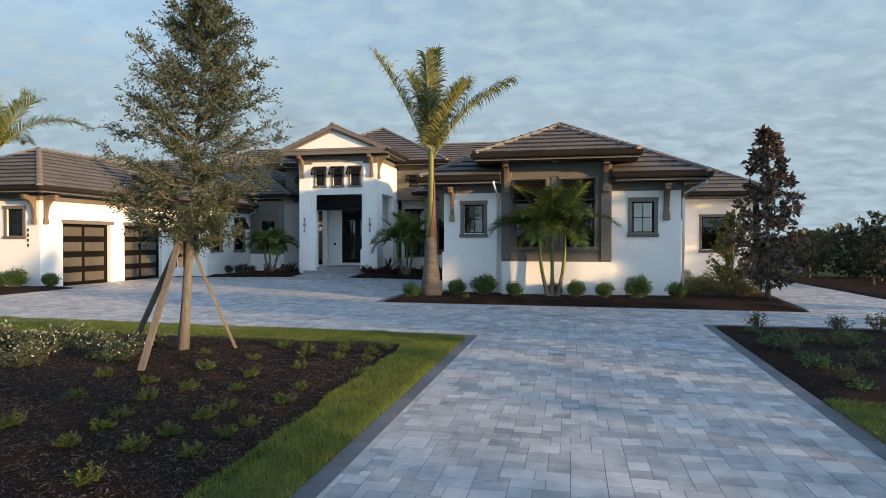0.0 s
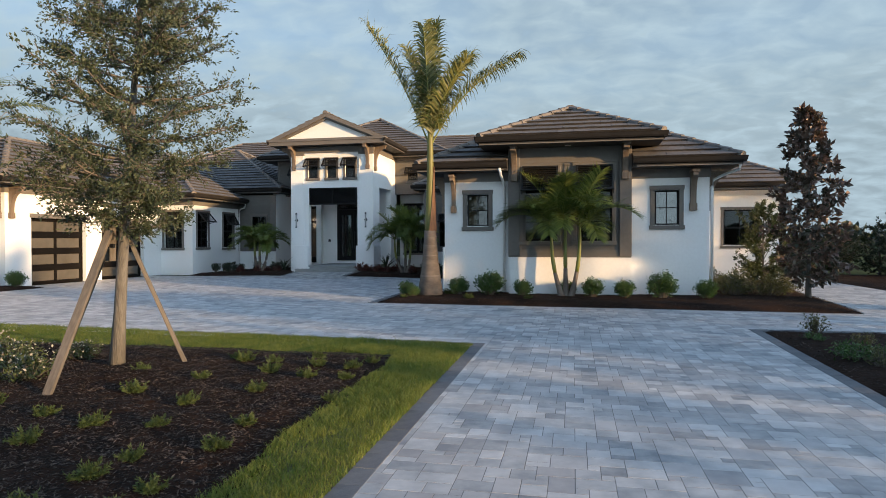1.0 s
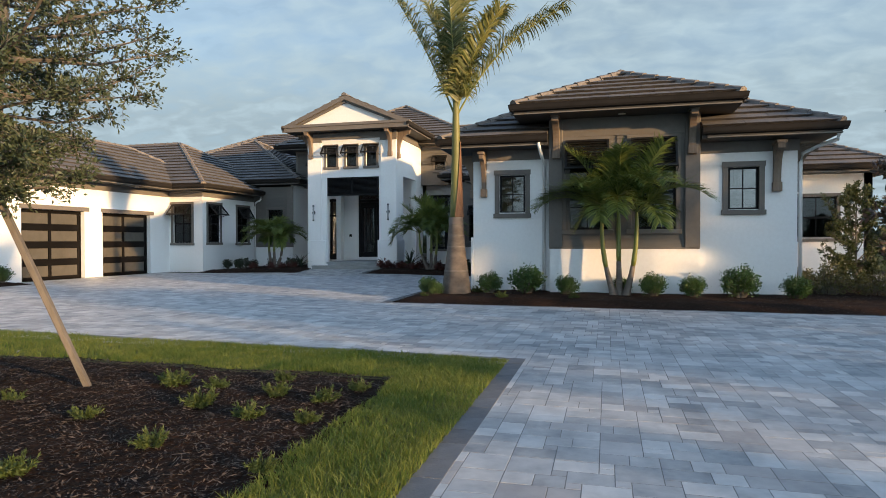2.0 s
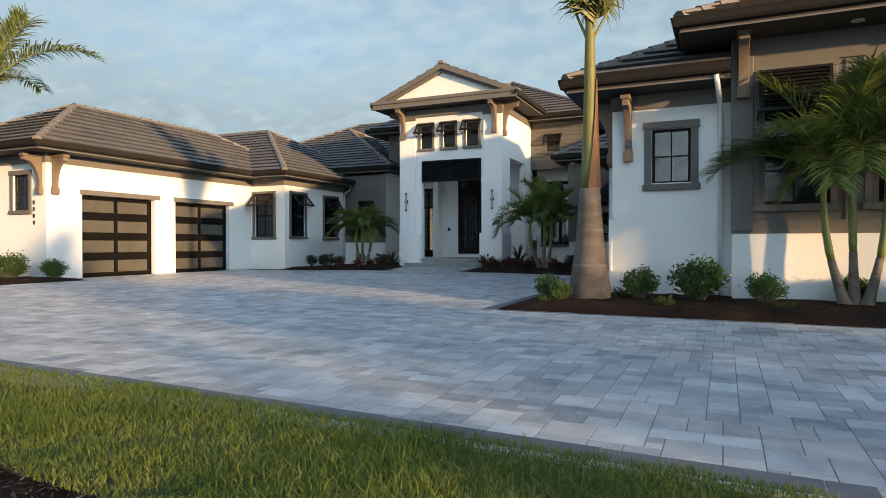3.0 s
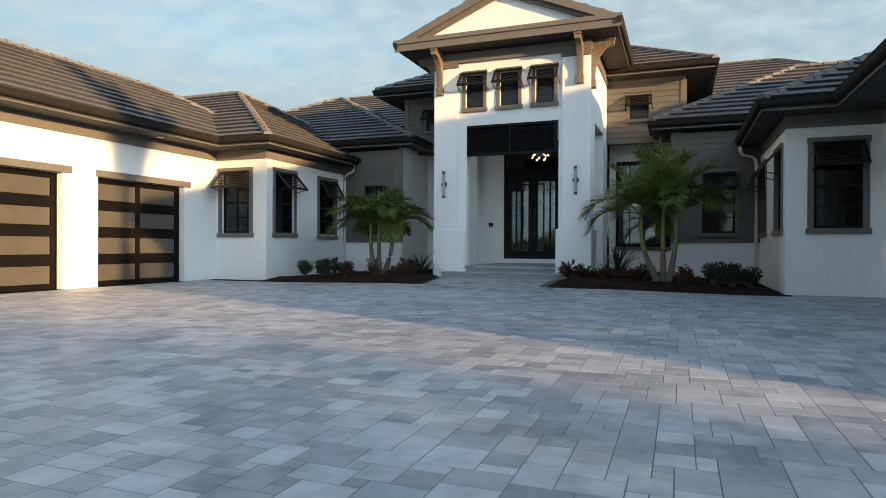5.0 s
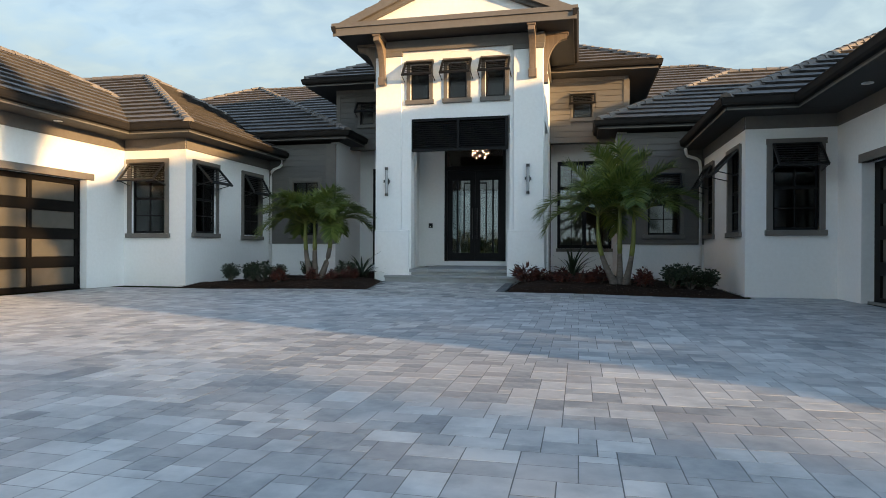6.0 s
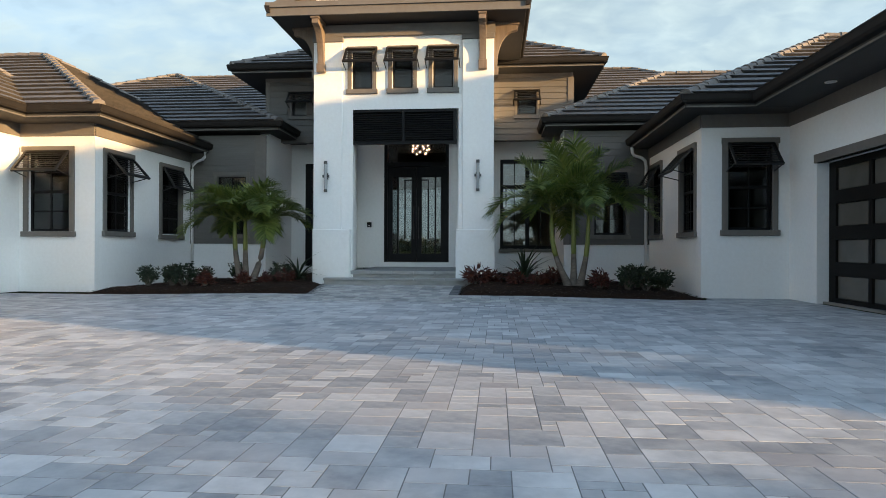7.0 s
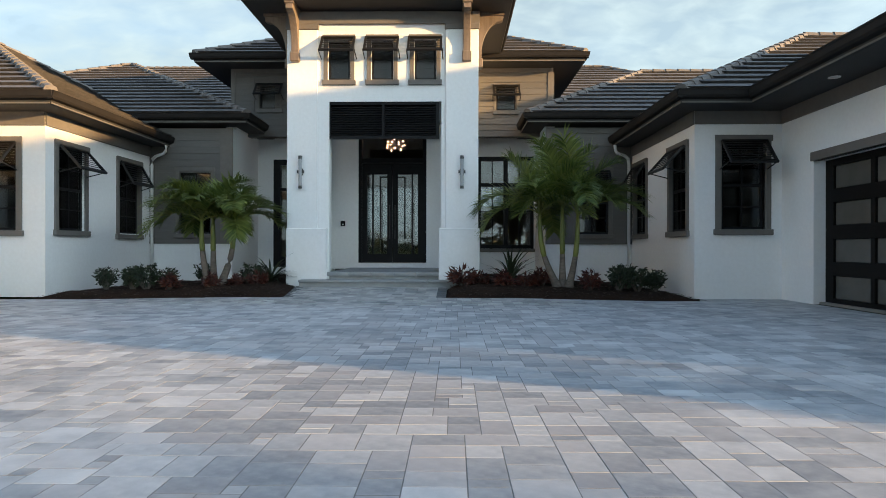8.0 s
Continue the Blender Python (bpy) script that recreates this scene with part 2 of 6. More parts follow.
# ---- mesh building ----
class Shape:
    """Vertices and faces gathered for one mesh."""

    def __init__(self):
        self.v, self.f = [], []

    def add(self, verts, faces, m=None):
        base = len(self.v)
        self.v += [tuple(m @ Vector(p)) if m is not None else tuple(p) for p in verts]
        self.f += [tuple(base + i for i in face) for face in faces]
        return self

    def box(self, x0, y0, z0, x1, y1, z1, m=None):
        x0, x1, y0, y1, z0, z1 = min(x0, x1), max(x0, x1), min(y0, y1), max(y0, y1), min(z0, z1), max(z0, z1)
        p = [(x0, y0, z0), (x1, y0, z0), (x1, y1, z0), (x0, y1, z0), (x0, y0, z1), (x1, y0, z1), (x1, y1, z1), (x0, y1, z1)]
        return self.add(p, [(3, 2, 1, 0), (4, 5, 6, 7), (0, 1, 5, 4), (1, 2, 6, 5), (2, 3, 7, 6), (3, 0, 4, 7)], m)

    def plate(self, x0, x1, z0, z1, y0, y1, holes=(), m=None):
        """A flat plate in x and z from y0 to y1 thick, with rectangular holes (from, to, low, high), as one joined shell."""
        xs = sorted({x0, x1, *(min(max(v, x0), x1) for h in holes for v in h[:2])})
        zs = sorted({z0, z1, *(min(max(v, z0), z1) for h in holes for v in h[2:])})
        nx_, nz_ = len(xs) - 1, len(zs) - 1

        def solid(i, k):
            if not (0 <= i < nx_ and 0 <= k < nz_):
                return False
            x, z = (xs[i] + xs[i + 1]) / 2, (zs[k] + zs[k + 1]) / 2
            return not any(a < x < b and c < z < d for a, b, c, d in holes)

        v, f, idx = [], [], {}

        def at(i, k, back):
            if (i, k, back) not in idx:
                idx[i, k, back] = len(v)
                v.append((xs[i], y1 if back else y0, zs[k]))
            return idx[i, k, back]

        for i in range(nx_):
            for k in range(nz_):
                if not solid(i, k):
                    continue
                f.append((at(i, k, 0), at(i + 1, k, 0), at(i + 1, k + 1, 0), at(i, k + 1, 0)))
                f.append((at(i, k + 1, 1), at(i + 1, k + 1, 1), at(i + 1, k, 1), at(i, k, 1)))
                for di, dk, p, q in ((-1, 0, (i, k + 1), (i, k)), (1, 0, (i + 1, k), (i + 1, k + 1)), (0, -1, (i, k), (i + 1, k)), (0, 1, (i + 1, k + 1), (i, k + 1))):
                    if not solid(i + di, k + dk):
                        f.append((at(*q, 0), at(*p, 0), at(*p, 1), at(*q, 1)))
        return self.add(v, f, m)

    def prism(self, outline, a, b, m=None):
        """An outline in local y and z, drawn out along x from a to b."""
        n = len(outline)
        p = [(a, y, z) for y, z in outline] + [(b, y, z) for y, z in outline]
        faces = [tuple(range(n))[::-1], tuple(range(n, 2 * n))] + [(i, (i + 1) % n, n + (i + 1) % n, n + i) for i in range(n)]
        return self.add(p, faces, m)

    def tube(self, path, radii, sides=8, close=True):
        path = [Vector(p) for p in path]
        n, base = len(path), len(self.v)
        for i, p in enumerate(path):
            d = (path[min(i + 1, n - 1)] - path[max(i - 1, 0)]).normalized()
            side = d.cross(Vector((0, 0, 1)) if abs(d.z) < 0.95 else Vector((1, 0, 0))).normalized()
            up = side.cross(d)
            for k in range(sides):
                a = 2 * math.pi * k / sides
                self.v.append(tuple(p + float(radii[i]) * (math.cos(a) * side + math.sin(a) * up)))
        for i in range(n - 1):
            for k in range(sides):
                j = (k + 1) % sides
                self.f.append((base + i * sides + k, base + i * sides + j, base + (i + 1) * sides + j, base + (i + 1) * sides + k))
        if close:
            self.f.append(tuple(base + k for k in range(sides))[::-1])
            self.f.append(tuple(base + (n - 1) * sides + k for k in range(sides)))
        return self

    def data(self, name, material, smooth=False):
        mesh = bpy.data.meshes.new(name)
        mesh.from_pydata(self.v, [], self.f)
        mesh.materials.append(material)
        if smooth:
            mesh.polygons.foreach_set("use_smooth", [True] * len(mesh.polygons))
        mesh.update()
        return mesh


def part(name, shape, material, parent=None, label="", m=None, bevel=0.0, smooth=False):
    """One mesh object, under a thing or a part where one is given."""
    mesh = shape if isinstance(shape, bpy.types.Mesh) else shape.data(name, material, smooth)
    ob = new(name, mesh)
    if m is not None:
        ob.matrix_basis = m
    if parent is not None:
        ob.parent = parent
    if bevel:
        b = ob.modifiers.new("edge", "BEVEL")
        b.width, b.segments, b.limit_method = bevel, 1, "ANGLE"
    if label:
        ob["label"] = label
    return ob


def soup(name, verts, faces, material, parent=None, label="", smooth=False):
    """A large mesh from arrays of corners and faces of equal length."""
    mesh = bpy.data.meshes.new(name)
    nf, k = faces.shape
    mesh.vertices.add(len(verts)), mesh.loops.add(nf * k), mesh.polygons.add(nf)
    mesh.vertices.foreach_set("co", np.asarray(verts, np.float32).ravel())
    mesh.loops.foreach_set("vertex_index", np.asarray(faces, np.int32).ravel())
    mesh.polygons.foreach_set("loop_start", np.arange(0, nf * k, k, dtype=np.int32))
    mesh.polygons.foreach_set("loop_total", np.full(nf, k, np.int32))
    mesh.polygons.foreach_set("use_smooth", [smooth] * nf)
    mesh.materials.append(material)
    mesh.update()
    mesh.validate()
    ob = new(name, mesh)
    if parent is not None:
        ob.parent = parent
    if label:
        ob["label"] = label
    return ob


def boards(name, boxes, material, parent, label=""):
    """Several straight boards of one kind, each a part of its own."""
    for b in boxes:
        part(name, Shape().box(*b), material, parent, label)


def rise(x, y):
    """The paving climbs a little towards the front steps."""
    return 0.125 * min(1.0, max(0.0, (y - 27.2) / 2.8)) * min(1.0, max(0.0, (5.2 - abs(x + 12.1)) / 2.5))


# ---- the house ----
house = tagged(new("house"), "white stucco one-storey house with taupe trim and grey-brown tile roofs", "house")
SOUTH, EAST, WEST, NORTH = 0, 90, -90, 180


def facing(side, x, y, z=0.0):
    """Local x runs along a wall to the right as seen from outside, local -y points out of it."""
    return pose(x, y, z, 0, 0, side)


def wall(name, m, length, z0, z1, openings=(), thick=0.25, material=STUCCO, label=""):
    """A wall with its openings (from, to, sill, head) cut through it."""
    return part(name, Shape().plate(0, length, z0, z1, 0, thick, openings), material, house, label, m)


def window(m, w, z0, z1, cols=2, rows=4, bars="grid", trim=0.11, shutter=0.0, tilt=38.0, label="", glass=None):
    """A trimmed window centred on local x = 0 whose trim is w wide and runs from z0 to z1; a top-hung louvred shutter hangs before it."""
    h = w / 2
    t = Shape().plate(-h, h, z0 + 0.11, z1, -0.035, 0.12, [(-h + trim, h - trim, z0 + 0.11, z1 - trim)])
    win = part("window", t, TRIM, house, label or "black-framed window with taupe trim", m, 0.006)
    part("head_trim", Shape().box(-h - 0.02, -0.05, z1 - trim, h + 0.02, -0.036, z1 + 0.004), TRIM, win)
    sill = Shape().box(-h - 0.03, -0.065, z0, h + 0.03, 0.12, z0 + 0.108)
    part("sill", sill, TRIM, win, "", None, 0.008)
    a, b, c, d = -h + trim, h - trim, z0 + 0.11, z1 - trim
    e, holes = 0.05, []
    i0, i1, k0, k1 = a + e, b - e, c + e, d - e
    halves = [(k0, (k0 + k1) / 2 - 0.03, rows // 2), ((k0 + k1) / 2 + 0.03, k1, rows - rows // 2)] if bars == "hung" else [(k0, k1, rows)]
    for lo, hi, n in halves:
        for i in range(cols):
            for k in range(n):
                u0, u1 = i0 + (i1 - i0) * i / cols, i0 + (i1 - i0) * (i + 1) / cols
                v0, v1 = lo + (hi - lo) * k / n, lo + (hi - lo) * (k + 1) / n
                holes.append((u0 + (0.011 if i else 0), u1 - (0.011 if i < cols - 1 else 0), v0 + (0.011 if k else 0), v1 - (0.011 if k < n - 1 else 0)))
    part("frame", Shape().plate(a, b, c, d, 0.05, 0.10, holes), BLACK, win)
    a, b, c, d = i0, i1, k0, k1
    pane = part("pane", Shape().box(a, 0.066, c, b, 0.074, d), glass or GLASS, win)
    pane.visible_shadow = False
    if shutter:
        side = -0.035 if rows == 1 else trim - 0.02
        louvred(m, -h + side, h - side, z1 - (0.05 if rows == 1 else trim - 0.01), shutter, tilt)
    return win


def louvred(m, a, b, top, length, tilt, label="dark bronze top-hung louvred shutter propped open"):
    """A frame of slats that hangs from its top edge and is propped out from the wall."""
    lean = pose(0, -0.06, top, -tilt, 0, 0)
    e = 0.045
    s = Shape().plate(a, b, -length, 0, -0.022, 0.022, [(a + e, b - e, -length + e, -e)], lean)
    frame_ = part("shutter", s, SHUTTER, house, label, m)
    n = max(5, int((length - 2 * e) / 0.062))
    slat = Shape().box(a + e, -0.036, -0.006, b - e, 0.036, 0.006).data("slat", SHUTTER)
    for i in range(n):
        z = -e - (length - 2 * e) * (i + 0.5) / n
        part("slat", slat, SHUTTER, frame_, m=lean @ pose(0, 0, z, 56, 0, 0))
    out, down = length * math.sin(radians(tilt)), length * math.cos(radians(tilt))
    for x in (a - 0.012, b + 0.012):
        rod = Shape().tube([(x, -0.01, top - down + 0.02 - 0.10), (x, -0.06 - out + 0.03, top - down + 0.03)], [0.011, 0.011], 6)
        part("prop_rod", rod, SHUTTER, frame_)


def lap_siding(m, a, b, z0, z1, openings=(), label="taupe horizontal lap siding"):
    """Boards with slanted faces, each lapping the one below."""
    board, n = 0.165, 0
    base = part("siding", Shape().box(a, -0.012, z0, b, -0.004, z0 + 0.02), SIDING, house, label, m)
    z = z0
    while z < z1 - 0.02:
        top = min(z + board, z1)
        spans, at = [], a
        for o0, o1, low, high in sorted(openings):
            if top > low and z < high:
                if o0 > at:
                    spans.append((at, o0))
                at = o1
        if at < b:
            spans.append((at, b))
        for s0, s1 in spans:
            s = Shape().prism([(-0.004, z), (-0.03, z), (-0.012, top + 0.004), (-0.004, top + 0.004)], s0, s1)
            part("board", s, SIDING, base)
        z = top
    return base


def bracket(m, high=1.0, out=0.55, w=0.15, label="stained wood eave bracket"):
    """A curved wooden eave bracket: its foot at local z = 0, projecting to local -y."""
    steps = 8
    arc = [(-0.10 - (out - 0.16) * (1 - math.cos(i / steps * math.pi / 2)), 0.26 + (high - 0.38) * math.sin(i / steps * math.pi / 2)) for i in range(steps + 1)]
    inner = [(-0.02, high)] + [(-out, high), (-out, high - 0.10)] + [(y, z) for y, z in reversed(arc)] + [(-0.10, 0.16), (-0.02, 0.16)]
    s = Shape().prism(inner, -w / 2, w / 2)
    b = part("bracket", s, WOOD, house, label, m, 0.006)
    part("bracket_foot", Shape().box(-w / 2 - 0.02, -0.125, 0, w / 2 + 0.02, -0.002, 0.2), WOOD, b, bevel=0.01)
    part("bracket_cap", Shape().box(-w / 2 - 0.025, -out - 0.03, high, w / 2 + 0.025, -0.002, high + 0.07), WOOD, b, bevel=0.008)
    return b


PITCH = 0.53
EXPO, TILE_W = 0.40, 0.42


def tile_plane(p0, p1, q0, q1, verts, faces, rng, gap=None):
    """Roof tiles in staggered courses over the slope between an eave p0-p1 and a ridge q0-q1."""
    p0, p1, q0, q1 = (np.array(p, float) for p in (p0, p1, q0, q1))
    u = (p1 - p0) / np.linalg.norm(p1 - p0)
    side = q0 - p0
    up = side - u * (side @ u)
    length = np.linalg.norm(up)
    up = up / length
    n = np.cross(u, up)
    n = n if n[2] > 0 else -n
    width = np.linalg.norm(p1 - p0)
    l_top, r_top = (q0 - p0) @ u, (q1 - p0) @ u
    course, s = 0, -0.04
    while s < length - 0.05:
        s1 = min(s + EXPO, length)
        k0, k1 = max(0, s) / length, s1 / length
        l0, r0, l1, r1 = l_top * k0, width + (r_top - width) * k0, l_top * k1, width + (r_top - width) * k1
        a = l0 - (course % 2) * TILE_W / 2 - rng.random() * 0.05
        while a < r0:
            b = a + TILE_W - 0.006
            runs = [(a, b)]
            if gap and s < gap[2]:
                runs = [(a, min(b, gap[0])), (max(a, gap[1]), b)]
            for c, e in runs:
                a0, b0, a1, b1 = max(c, l0), min(e, r0), min(max(c, l1), r1), max(min(e, r1), l1)
                if b0 - a0 < 0.02:
                    continue
                d = 0.066 + rng.random() * 0.006
                base = len(verts)
                lo, hi = p0 + up * (s - 0.012), p0 + up * (s1 + 0.02)
                for origin, x, off in ((lo + up * 0.045, a0, 0.004), (lo + up * 0.045, b0, 0.004), (hi, b1, -0.01), (hi, a1, -0.01), (lo, a0, d), (lo, b0, d), (hi, b1, 0.012), (hi, a1, 0.012)):
                    verts.append(origin + u * x + n * off)
                faces += [(base + 4, base + 5, base + 6, base + 7), (base, base + 1, base + 5, base + 4), (base + 1, base + 2, base + 6, base + 5), (base + 3, base, base + 4, base + 7)]
            a += TILE_W
        s, course = s + EXPO, course + 1


def cap_line(p, q, parent, name="hip_cap"):
    """Overlapping cap tiles along a hip or ridge, from low to high."""
    p, q = Vector(p), Vector(q)
    d = q - p
    n = max(1, int(d.length / 0.36))
    step, d = d.length / n, d.normalized()
    side = d.cross(Vector((0, 0, 1))).normalized()
    up = side.cross(d)
    s = Shape()
    for k in range(2):
        a, r, h = (-0.03, 0.125, 0.075) if k == 0 else (step + 0.02, 0.10, 0.045)
        for c, e in ((-1, -0.05), (-0.72, 0.55), (0, 1), (0.72, 0.55), (1, -0.05)):
            s.v.append((r * c, a, h * e if e > 0 else e))
    s.f = [(i, i + 1, i + 6, i + 5) for i in range(4)] + [(4, 3, 2, 1, 0)]
    mesh = s.data(name, CAP)
    turn = Matrix((side, d, up)).transposed().to_4x4()
    for i in range(n):
        part(name, mesh, CAP, parent, m=Matrix.Translation(p + d * step * i + up * 0.035) @ turn)


def hip_roof(x0, x1, y0, y1, z, label="hipped roof of flat grey-brown tiles", soffit=0.24, seed=1, caps=(1, 1, 1, 1), gutter="swen", drop=0.0, pitch=PITCH, notch=None):
    """A hipped roof over the eaves x0..x1, y0..y1 at height z, with deck, tiles, caps, fascia, gutter and soffit."""
    half = min(x1 - x0, y1 - y0) / 2
    top = z + half * pitch
    if x1 - x0 <= y1 - y0:
        r0, r1 = ((x0 + x1) / 2, y0 + half, top), ((x0 + x1) / 2, y1 - half, top)
    else:
        r0, r1 = (x0 + half, (y0 + y1) / 2, top), (x1 - half, (y0 + y1) / 2, top)
    sw, se, ne, nw = (x0, y0, z), (x1, y0, z), (x1, y1, z), (x0, y1, z)
    low, t = z - soffit - drop, 0.02
    s = Shape()
    s.v = [(x, y, low) for x, y, _ in (sw, se, ne, nw)] + [(x, y, zz - t) for x, y, zz in (sw, se, ne, nw, r0, r1)]
    if x1 - x0 <= y1 - y0:
        slopes = [(4, 5, 8), (5, 6, 9, 8), (6, 7, 9), (7, 4, 8, 9)]
        planes = [(sw, se, r0, r0), (se, ne, r0, r1), (ne, nw, r1, r1), (nw, sw, r1, r0)]
        hips = [(sw, r0), (se, r0), (ne, r1), (nw, r1)]
    else:
        slopes = [(4, 5, 9, 8), (5, 6, 9), (6, 7, 8, 9), (7, 4, 8)]
        planes = [(sw, se, r0, r1), (se, ne, r1, r1), (ne, nw, r1, r0), (nw, sw, r0, r0)]
        hips = [(sw, r0), (se, r1), (ne, r1), (nw, r0)]
    inset = 0.03
    deck = Shape()
    deck.v = [(x + (inset if i in (0, 3) else -inset), y + (inset if i < 2 else -inset), low) for i, (x, y, _) in enumerate((sw, se, ne, nw))] + s.v[4:]
    deck.f = [(3, 2, 1, 0), (0, 1, 5, 4), (1, 2, 6, 5), (2, 3, 7, 6), (3, 0, 4, 7)] + slopes
    if notch:
        n0, n1, yn = notch
        zn = z + (yn - y0) * pitch - t
        k = len(deck.v)
        deck.v += [(n0, y0 + inset, low), (n0, yn, low), (n1, yn, low), (n1, y0 + inset, low), (n0, y0, z - t), (n0, yn, zn), (n1, yn, zn), (n1, y0, z - t)]
        deck.f = [(3, 2, 1, k + 3, k + 2, k + 1, k), (k, k + 1, k + 5, k + 4), (k + 1, k + 2, k + 6, k + 5), (k + 2, k + 3, k + 7, k + 6), (0, k, k + 4, 4), (k + 3, 1, 5, k + 7)] + deck.f[2:5] + [(4, k + 4, k + 5, k + 6, k + 7, 5, *slopes[0][2:])] + slopes[1:]
        deck.f[0] = (0, 3, 2, 1, k + 3, k + 2, k + 1, k)
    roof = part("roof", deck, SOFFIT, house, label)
    rng, verts, faces = random.Random(seed), [], []
    for i, plane in enumerate(planes):
        tile_plane(*plane, verts, faces, rng, (notch[0] - x0, notch[1] - x0, (notch[2] - y0) * 1.13) if notch and i == 0 else None)
    soup("roof_tiles", np.array(verts), np.array(faces), TILE, roof)["kind"] = "stuff"
    for use, (a, b) in zip(caps, hips):
        if use:
            cap_line(a, b, roof)
    if (Vector(r1) - Vector(r0)).length > 0.5:
        cap_line(r0, r1, roof, "ridge_cap")
    eaves(roof, x0, x1, y0, y1, z, low, gutter, notch)
    return roof


def eaves(roof, x0, x1, y0, y1, z, low, gutter, notch=None):
    """Fascia boards with a stepped metal gutter along the eaves."""
    prof = [(0.0, 0.0), (-0.075, 0.02), (-0.10, 0.06), (-0.115, 0.13), (-0.125, 0.155), (-0.10, 0.155), (0.0, 0.15)]
    run = {"s": (SOUTH, x0, y0, x1 - x0), "e": (EAST, x1, y0, y1 - y0), "n": (NORTH, x1, y1, x1 - x0), "w": (WEST, x0, y1, y1 - y0)}
    runs = [run[side] + (side in gutter,) for side in "wen"]
    if notch:
        runs += [(SOUTH, x0, y0, notch[0] - x0 - 0.1, "s" in gutter), (SOUTH, notch[1] + 0.1, y0, x1 - notch[1] - 0.1, "s" in gutter)]
    else:
        runs.append(run["s"] + ("s" in gutter,))
    for turn, x, y, length, metal in runs:
        m = facing(turn, x, y, low)
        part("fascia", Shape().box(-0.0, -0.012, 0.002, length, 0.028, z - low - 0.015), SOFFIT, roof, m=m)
        # taupe strip at the fascia's foot stands in for a thin lit line
        part("lit_line_strip", Shape().box(0, -0.024, 0.004, length, -0.0125, 0.03), TRIM, roof, m=m)
        if metal:
            part("gutter", Shape().prism(prof, -0.10, length + 0.10), GUTTER, roof, m=m @ pose(0, -0.013, z - low - 0.175))


def garage_door(m, w, h, stile=0.10):
    """A sectional door of four rows with two frosted lights each, set back in its opening."""
    s = Shape()
    s.box(0, 0.26, 0, w, 0.30, h)
    door = part("garage_door", s, BRONZE_DOOR, house, "dark bronze garage door with frosted glass panels", m)
    row = h / 4
    lights = [(p, q, i * row + 0.115, (i + 1) * row - 0.115) for i in range(4) for p, q in ((stile, w / 2 - 0.05), (w / 2 + 0.05, w - 0.10))]
    f = Shape().plate(0, w, 0, h, 0.20, 0.26, lights)
    part("door_frame", f, BRONZE_DOOR, door, bevel=0.006)
    for i in range(4):
        for a, b in ((stile, w / 2 - 0.05), (w / 2 + 0.05, w - 0.10)):
            part("panel", Shape().box(a + 0.012, 0.235, i * row + 0.122, b - 0.012, 0.25, (i + 1) * row - 0.122), FROST, door)
    part("header", Shape().box(-0.06, -0.03, h, w + 0.20, 0.12, h + 0.15), TRIM, house, "taupe trim board over a garage door", m, 0.006)
    part("jamb", Shape().box(-0.03, 0.17, 0, 0.0, 0.3, h), BRONZE_DOOR, door), part("jamb", Shape().box(w, 0.17, 0, w + 0.03, 0.3, h), BRONZE_DOOR, door)


TX0, TX1, TY = -14.09, -10.05, 30.41
# tower: an open porch under three small windows and a gable
wall("tower_wall", facing(SOUTH, TX0, TY), TX1 - TX0, 0, 6.02,
     [(0.87, 3.28, 0, 4.09)] + [(a - TX0 + 0.1, a - TX0 + 0.56, 4.55, 5.4) for a in (-13.34, -12.41, -11.49)])
wall("tower_wall", facing(EAST, TX1, TY + 0.25), 3.7, 0, 6.02, [(0.72, 2.6, 0.0, 4.15)])
wall("tower_wall", facing(WEST, TX0, TY + 3.95), 3.7, 0, 6.02, [(1.1, 2.98, 0.0, 4.15)])
for a, b in ((TX0 - 0.03, -13.46), (-10.72, TX1 + 0.03)):
    part("pilaster", Shape().box(a, TY - 0.055, 0, b, TY - 0.003, 5.62), STUCCO, house, bevel=0.01)
    part("pilaster_cap", Shape().box(a - 0.02, TY - 0.085, 5.622, b + 0.02, TY - 0.003, 5.74), TRIM, house, bevel=0.008)
for a, b in ((TX0 - 0.04, -13.26), (-10.86, TX1 + 0.065)):
    part("plinth", Shape().box(a, TY - 0.09, 0, b, TY - 0.003, 1.37), STUCCO, house, bevel=0.012)
part("plinth", Shape().box(TX1 + 0.003, TY, 0, TX1 + 0.062, TY + 0.95, 1.37), STUCCO, house, bevel=0.012)
boards("frieze_board", [(TX0 - 0.05, TY - 0.075, 5.742, TX1 + 0.05, TY - 0.002, 6.0), (TX1 + 0.002, TY, 5.742, TX1 + 0.06, TY + 3.9, 6.0), (TX0 - 0.06, TY, 5.742, TX0 - 0.002, TY + 3.9, 6.0)], TRIM, house)
for a in (-13.34, -12.41, -11.49):
    window(facing(SOUTH, a + 0.33, TY), 0.66, 4.44, 5.51, 1, 1, "grid", 0.09, 0.50, 40, glass=GREY_GLASS)
for x in (-13.93, -10.27):
    bracket(facing(SOUTH, x, TY - 0.055, 4.92), 1.05, 0.56)
bracket(facing(EAST, TX1, TY + 0.2, 4.85), 1.12, 0.56)
bracket(facing(WEST, TX0, TY + 0.2, 4.85), 1.12, 0.56)
